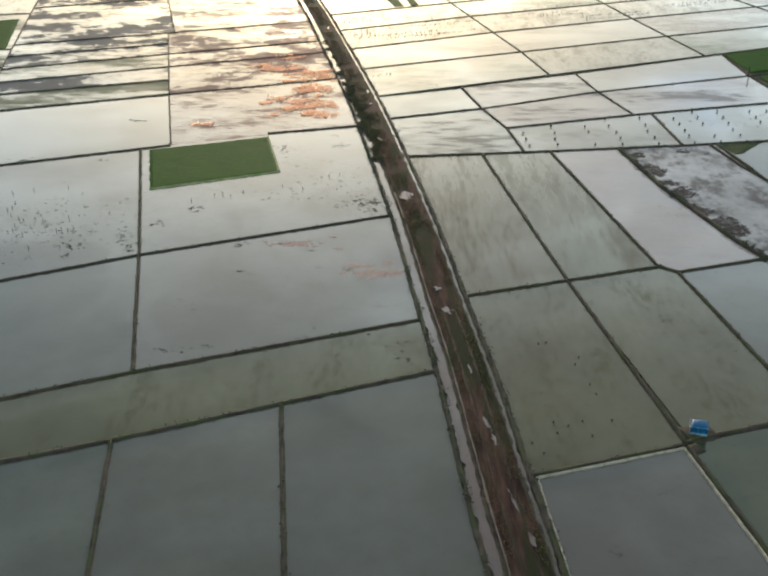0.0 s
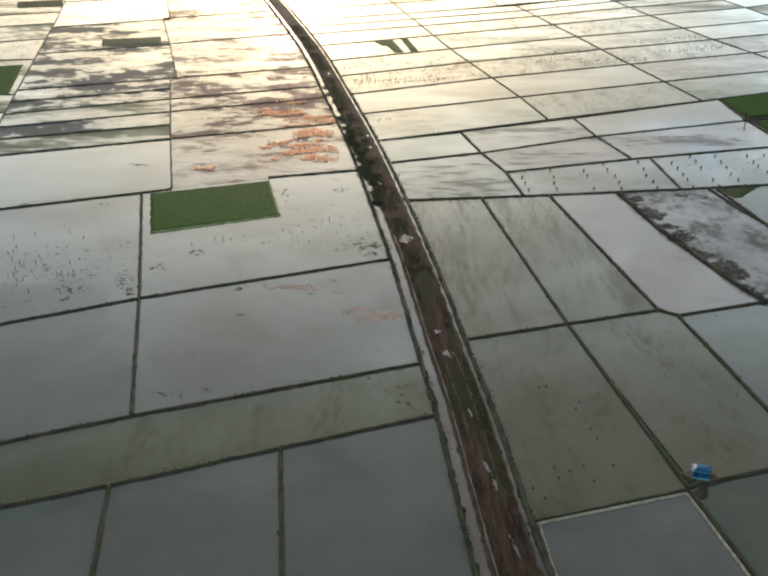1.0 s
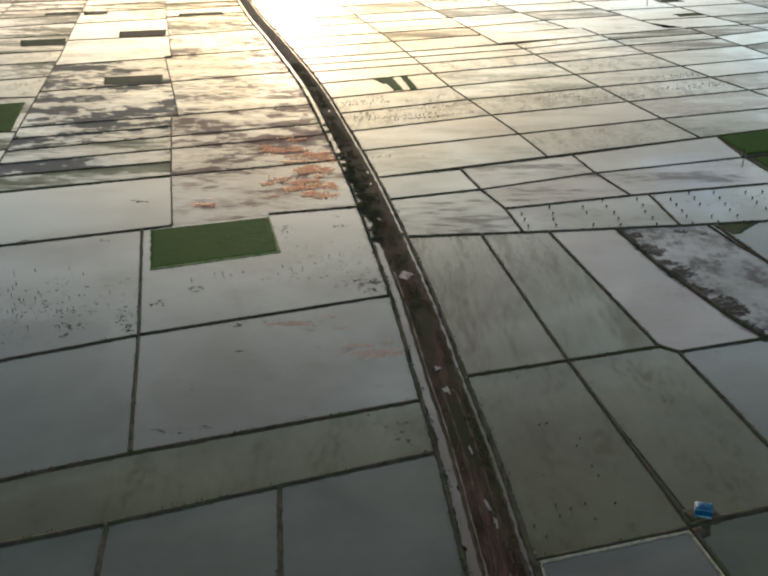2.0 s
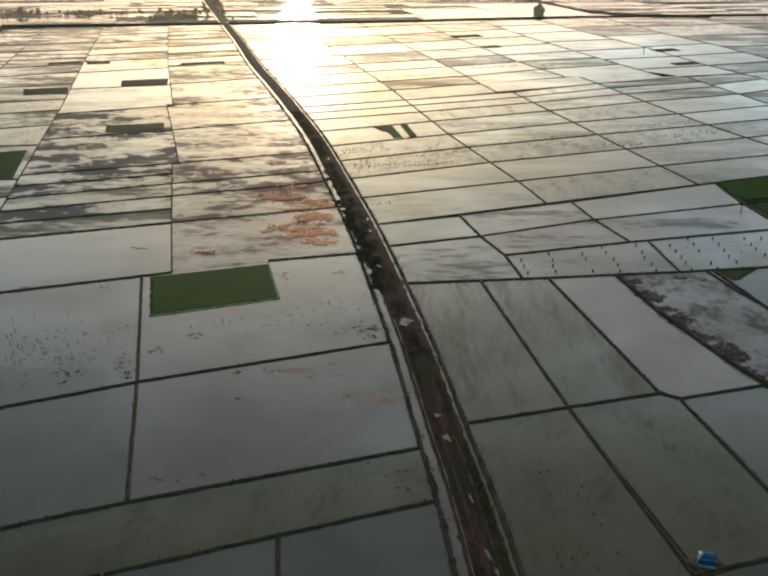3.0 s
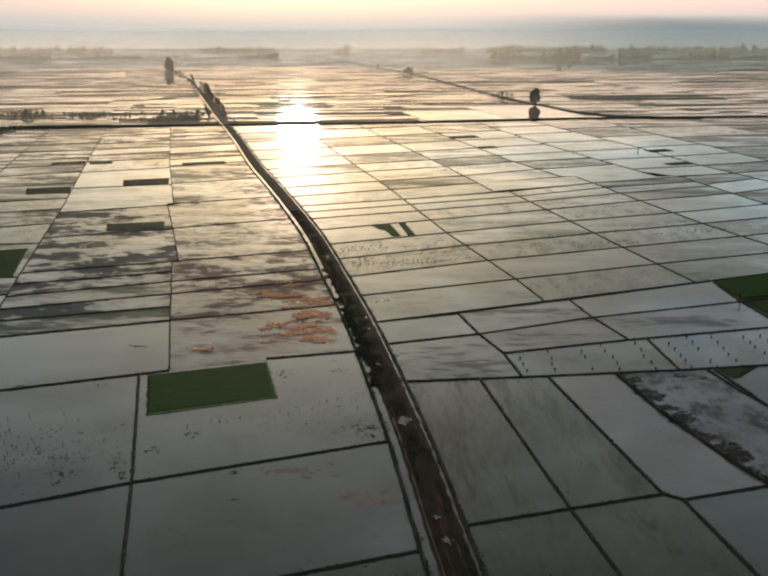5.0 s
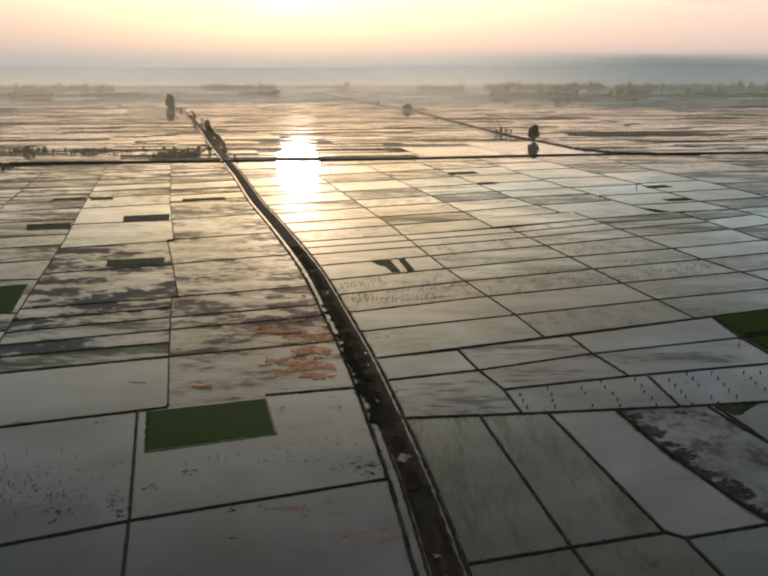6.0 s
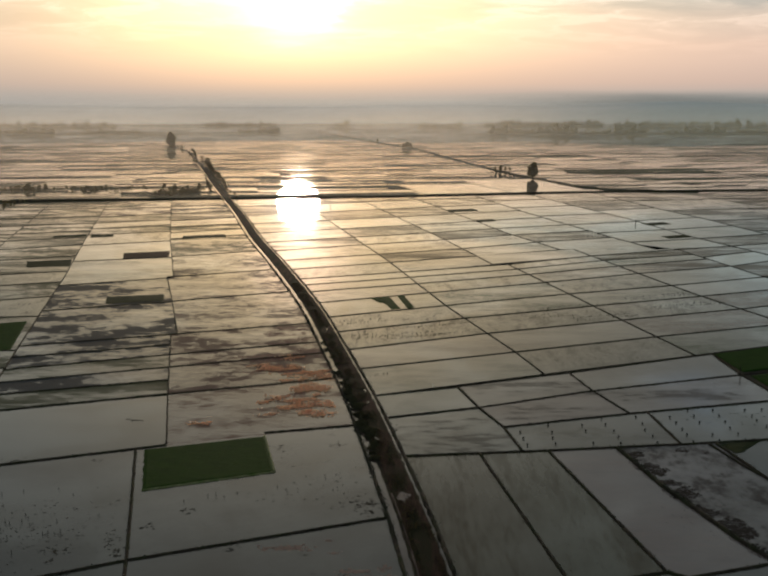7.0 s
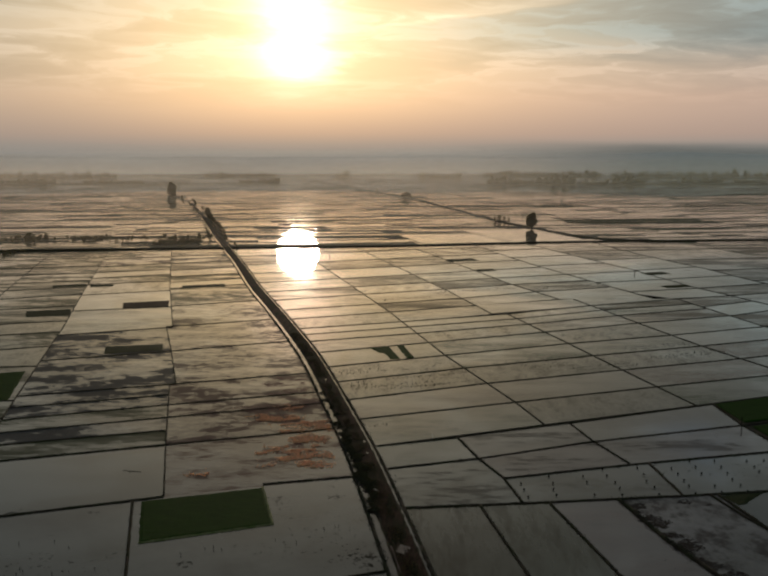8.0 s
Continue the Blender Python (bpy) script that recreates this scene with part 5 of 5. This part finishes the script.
weed_mats("dark_weed", [(-1.8, 199.3, 1.2, 1.2, 22, 0.45), (-2.1, 195.2, 1.0, 0.6, 12, 0.4), (-4.0, 198.6, 0.8, 1.2, 9, 0.4), (-6.1, 166.8, 1.0, 0.5, 10, 0.35), (-38.9, 196.0, 2.2, 2.5, 16, 0.4), (-45.5, 188.2, 1.6, 1.6, 14, 0.4), (-51.0, 182.0, 2.0, 4.0, 18, 0.35), (-47.9, 175.3, 1.2, 1.2, 10, 0.4), (-59.0, 173.1, 0.8, 1.6, 10, 0.4), (-2.6, 197.5, 4.5, 3.5, 20, 0.35), (-6.5, 200.0, 5.0, 3.0, 16, 0.3), (-12.0, 214.0, 8.0, 6.0, 22, 0.3), (-22.0, 204.0, 9.0, 5.0, 16, 0.3), (-48.5, 178.0, 1.6, 1.2, 9, 0.4),
                        (-60.0, 177.0, 4.0, 1.4, 12, 0.4), (-52.0, 183.0, 5.0, 3.0, 10, 0.3), (3.2, 136.5, 1.6, 2.0, 7, 0.4), (0.5, 140.5, 4.0, 2.5, 8, 0.3), (-33.0, 138.0, 3.0, 1.2, 8, 0.35),
                        (-28.0, 139.0, 2.0, 0.8, 6, 0.3), (-25.0, 233.0, 3.0, 3.0, 14, 0.4), (-10.0, 236.0, 4.0, 5.0, 18, 0.3), (-63.0, 256.0, 3.5, 1.2, 12, 0.6), (-84.0, 226.0, 3.0, 1.0, 8, 0.5)],
          DARKWEED, "dark specks of weed floating on water", 6)


def leaf_cloud(points, size, seed):
    """Verts and faces of many small leaf sprays at the points."""
    rng = random.Random(seed)
    verts, faces = [], []
    for p in points:
        for j in range(2):
            u = Vector((rng.gauss(0, 1), rng.gauss(0, 1), rng.gauss(0, 0.7))).normalized()
            w = u.cross(Vector((rng.gauss(0, 1), rng.gauss(0, 1), rng.gauss(0, 1)))).normalized()
            s = size * rng.uniform(0.6, 1.3)
            b = len(verts)
            verts += [p - u * s - w * s * 0.35, p - u * s * 0.1 - w * s * 0.7, p + u * s, p + u * s * 0.1 + w * s * 0.6]
            faces.append((b, b + 1, b + 2, b + 3))
    return verts, faces


def bush(x, y, z, radius, height, seed, label="dark leafy scrub on the ditch bank"):
    rng = random.Random(seed)
    root = new("bush", None)
    pts = []
    for i in range(260):
        a, f = rng.uniform(0, 2 * math.pi), rng.random() ** 0.5 * rng.choice((0.7, 0.9, 1.0, 1.25))
        p = Vector((math.cos(a) * radius * f, math.sin(a) * radius * f, 0))
        top = height * max(0.2, 1 - 0.7 * f * f) * (0.75 + 0.4 * noise.noise(p * 1.3 + Vector((seed, 0, 0))))
        p.z = top * rng.uniform(0.25, 1.0)
        pts.append(p)
    v, f = leaf_cloud(pts, 0.17 * (radius + height) / 2, seed)
    ob = mesh_object("foliage", v, f, SCRUB)
    ob.parent = root
    v, f = [], []
    for i in range(5):
        a = rng.uniform(0, 6.28)
        tip = Vector((math.cos(a) * radius * 0.6, math.sin(a) * radius * 0.6, height * 0.6))
        b = len(v)
        v += [(0.04, 0, -0.1), (-0.03, 0.04, -0.1), (-0.03, -0.04, -0.1), tuple(tip)]
        f += [(b, b + 1, b + 3), (b + 1, b + 2, b + 3), (b + 2, b, b + 3)]
    ob = mesh_object("stem", v, f, BARK)
    ob.parent = root
    root.location = (x, y, z)
    return tagged(root, label, "bush", "scrub by the track")


rng = random.Random(5)
for k in range(30):
    y = 226.0 + k * 3.0 + rng.uniform(-1.4, 1.4) if k < 25 else 303.0 + (k - 25) * 10.0
    dense = 1.0 if 238 < y < 284 else 0.7
    bush(x_at(MID, y) - rng.uniform(1.6, 3.6), y, 0.25, rng.uniform(1.3, 2.3) * dense, rng.uniform(0.6, 1.05) * dense, k + 1)


def scrub_line(name, line, n, height, label, seed, y0, y1, wide=0.35, base=0.35, mat=None, size=0.15):
    """Ragged grass and weeds along a bank."""
    rng = random.Random(seed)
    pts = [p for p in resampled(line, 0.5) if y0 < p.y < y1]
    out = []
    for i in range(n):
        p = rng.choice(pts)
        if noise.noise(p * 0.12 + Vector((seed, 0, 0))) < -0.12:
            continue
        out.append(Vector((p.x + rng.gauss(0, wide), p.y + rng.gauss(0, 0.3), base + rng.random() * height)))
    v, f = leaf_cloud(out, size, seed)
    return tagged(mesh_object(name, v, f, mat or WEED), label, "bank weeds", kind="stuff")


scrub_line("bank_weeds", offset_line(MID, -4.9), 4200, 0.5, "ragged weeds along the ditch bank", 3, 80, 520)
scrub_line("bank_weeds", offset_line(MID, 3.9), 1700, 0.35, "ragged weeds along the narrow ditch", 9, 80, 520)
scrub_line("bank_weeds", between(B3, 171.4, 233.8), 900, 0.5, "ragged weeds on a broad bank", 17, 170, 235)
scrub_line("track_grass", offset_line(MID, -0.6), 5200, 0.25, "low dark grass overgrowing the dirt track", 27, 186, 460, 1.1, 0.5, TRACKGRASS)
scrub_line("track_grass", offset_line(MID, -1.9), 1100, 0.25, "low grass along the dirt track's edge", 29, 80, 190, 0.4, 0.42, TRACKGRASS, 0.11)
scrub_line("track_grass", offset_line(MID, 1.9), 1800, 0.25, "low grass along the dirt track's edge", 33, 80, 190, 0.55, 0.42, TRACKGRASS, 0.11)


def bund_grass():
    """Ragged grass on the crests and feet of the nearer bunds."""
    rng = random.Random(31)
    out = []
    for line, width in NEAR_BUNDS:
        for p in resampled(line, 0.28):
            if p.y > 330 or noise.noise(p * 0.35) + 0.5 * noise.noise(p * 0.07) < -0.15:
                continue
            out.append(Vector((p.x + rng.gauss(0, width * 0.42), p.y + rng.gauss(0, width * 0.42), rng.uniform(0.1, 0.42))))
    v, f = leaf_cloud(out, 0.15, 5)
    return tagged(mesh_object("bund_grass", v, f, GRASS), "ragged dark grass growing on paddy bunds", "grass", kind="stuff")


bund_grass()


# ================= trees =================
def tree(name, height, radius, trunk, seed, label, leaves=420, clusters=13, mat=None):
    """A tree: tapered trunk with limbs, and a crown of many small leaf sprays with gaps."""
    rng = random.Random(seed)
    root = new(name, None)
    v, f = [], []

    def limb(a, b, r0, r1, n=6):
        t = (b - a).normalized()
        u = t.orthogonal().normalized()
        w = t.cross(u)
        k = len(v)
        for p, r in ((a, r0), (a.lerp(b, 0.5) + u * r0 * 0.6, (r0 + r1) / 2), (b, r1)):
            v.extend(p + (u * math.cos(q * 2 * math.pi / n) + w * math.sin(q * 2 * math.pi / n)) * r for q in range(n))
        for ring in range(2):
            f.extend((k + ring * n + q, k + ring * n + (q + 1) % n, k + (ring + 1) * n + (q + 1) % n, k + (ring + 1) * n + q) for q in range(n))

    fork = Vector((rng.uniform(-0.2, 0.2), rng.uniform(-0.2, 0.2), trunk))
    limb(Vector((0, 0, -0.3)), fork, height * 0.028, height * 0.018)
    middle = Vector((0, 0, (trunk + height) / 2))
    half = (height - trunk) / 2
    limb(fork, Vector((0.2, 0, height * 0.85)), height * 0.018, 0.05)
    clumps = []
    for i in range(clusters):
        a = i * 2.4 + rng.uniform(-0.3, 0.3)
        e = rng.uniform(-0.92, 0.95)
        q = math.sqrt(max(0.08, 1 - e * e)) * rng.uniform(0.5, 0.85)
        tip = middle + Vector((math.cos(a) * radius * q, math.sin(a) * radius * q, half * e * 0.92))
        if i < 8:
            limb(fork, fork.lerp(tip, 0.9), height * 0.011, 0.04, 5)
        clumps.append((tip, radius * rng.uniform(0.3, 0.5)))
    pts = []
    for i in range(leaves):
        c, r = rng.choice(clumps)
        d = Vector((rng.gauss(0, 1), rng.gauss(0, 1), rng.gauss(0, 1) * 0.8)).normalized() * r * rng.random() ** 0.4
        pts.append(c + d)
    trunk_ob = mesh_object("trunk", v, f, BARK, True)
    trunk_ob.parent = root
    lv, lf = leaf_cloud(pts, radius * 0.21, seed + 1)
    crown = mesh_object("crown", lv, lf, mat or LEAF)
    crown.parent = root
    return tagged(root, label, "tree")


lone = tree("tree", 16.5, 6.0, 1.2, 21, "round dark broad-leaved tree alone by the far embankment", 1100, 22)
lone.location = (167.5, 1134.0, 0.3)
BROAD = tree("tree", 11.0, 4.2, 1.0, 31, "dark broad-leaved tree in a row along the track", 420)
BROAD.location = (-232.0, 1372.0, 0.4)
tagged(BROAD, group="trees along the track")
SLIM = tree("tree", 7.0, 2.8, 0.1, 41, "small bushy tree standing in far paddies", 420)
SLIM.location = (-338.0, 985.0, 0.0)
tagged(SLIM, group="scattered trees in far paddies")
TALL = tree("tree", 27.0, 7.6, 0.2, 51, "tall dark tree where the track bends far off", 1500, 20)
TALL.location = (-423.0, 2078.0, 0.0)
tagged(TALL, group="tall trees at the far bend")
rng = random.Random(8)


def copy_tree(src, x, y, s, z=0.2):
    return copy_thing(src, pose(x, y, z, 0, 0, rng.uniform(0, 360)) @ Matrix.Diagonal((s, s, s * rng.uniform(0.9, 1.15), 1)))


for i in range(22):
    y = 905 + i * 23 + rng.uniform(-8, 8)
    copy_tree(BROAD, x_at(MID, y) + 7.0 + rng.uniform(-1.5, 2.0), y, (0.34 + 0.024 * i) * rng.uniform(0.7, 1.1))
for i in range(9):
    y = 1000 + i * 14
    copy_tree(BROAD, x_at(MID, y) - 7.5, y, rng.uniform(0.2, 0.34))
for i in range(14):
    y = 1440 + i * 46
    copy_tree(BROAD, x_at(MID, y) + rng.uniform(-7, 9), y, rng.uniform(0.25, 0.55))
for dx, dy, s in ((-6, 12, 0.7), (7, -14, 0.62), (12, -40, 0.36), (18, -90, 0.26)):
    copy_tree(TALL, -423 + dx, 2078 + dy, s)
for x in (-350, -333, -327, -322, -313, -305, -298, -289, -284, -279, -258, -252, -243, -233, -228, -222):
    copy_tree(SLIM, x + rng.uniform(-3, 3), 985 + rng.uniform(-12, 14), rng.uniform(0.32, 0.6))
for x, y, s in ((147, 1265, 0.6), (153, 1268, 0.5), (141, 1262, 0.45), (158, 1262, 0.4), (49, 1955, 1.0), (42, 1960, 0.8), (56, 1950, 0.7), (-8, 2260, 0.7), (100, 1620, 0.35)):
    copy_tree(BROAD, x, y, s)
for i in range(5):
    copy_tree(BROAD, -209 + i * 11 + rng.uniform(-1, 1), 985 + rng.uniform(-8, 8), rng.uniform(0.4, 0.62))


def woods(name, spans, mat, label, seed):
    """Far woods as a ragged line of crowns."""
    rng = random.Random(seed)
    pts_v, pts_f = [], []
    for x0, x1, y, h in spans:
        x = x0
        while x < x1:
            hh = h * (0.5 + 0.9 * abs(noise.noise(Vector((x * 0.035, y * 0.01, seed))))) * rng.uniform(0.6, 1.3)
            w = hh * rng.uniform(0.35, 0.6)
            yy = y + rng.uniform(-30, 30)
            pts = []
            for q in range(44):
                up = rng.random()
                pts.append(Vector((x + rng.gauss(0, w * (0.55 - 0.4 * up)), yy + rng.gauss(0, w * 0.4), hh * (0.02 + 0.95 * up))))
            v, f = leaf_cloud(pts, hh * 0.17, seed + int(x))
            b = len(pts_v)
            pts_v += v
            pts_f += [tuple(b + i for i in q) for q in f]
            x += w * 0.8
    return tagged(mesh_object(name, pts_v, pts_f, mat), label, "far woods", kind="stuff")


woods("far_woods", [(312, 395, 2985, 21), (402, 440, 3000, 12), (455, 560, 2975, 24), (590, 660, 2960, 15), (672, 770, 2985, 22), (815, 850, 2960, 12), (900, 1010, 3050, 15), (1060, 1150, 3080, 12), (-370, -310, 3150, 14), (-430, -385, 3150, 10), (-1250, -930, 2950, 15), (-860, -690, 3000, 12)],
      LEAF, "grey-green woods on the far plain", 13)
woods("far_woods", [(140, 300, 3850, 16), (-170, -120, 3850, 22), (-1500, -1000, 3900, 20), (-700, -420, 4100, 16), (420, 900, 4200, 20), (900, 1600, 4000, 24)], LEAF, "pale woods fading into evening haze", 14)
woods("thicket", [(-364, -326, 990, 4.2), (-294, -268, 985, 4.5), (-250, -240, 990, 4), (-345, -300, 845, 2.6), (-206, -176, 950, 2.6), (-208, -172, 960, 3), (-214, -168, 972, 3.2), (-213, -172, 986, 3)], LEAF, "dark green thicket beside the far cross road", 19)
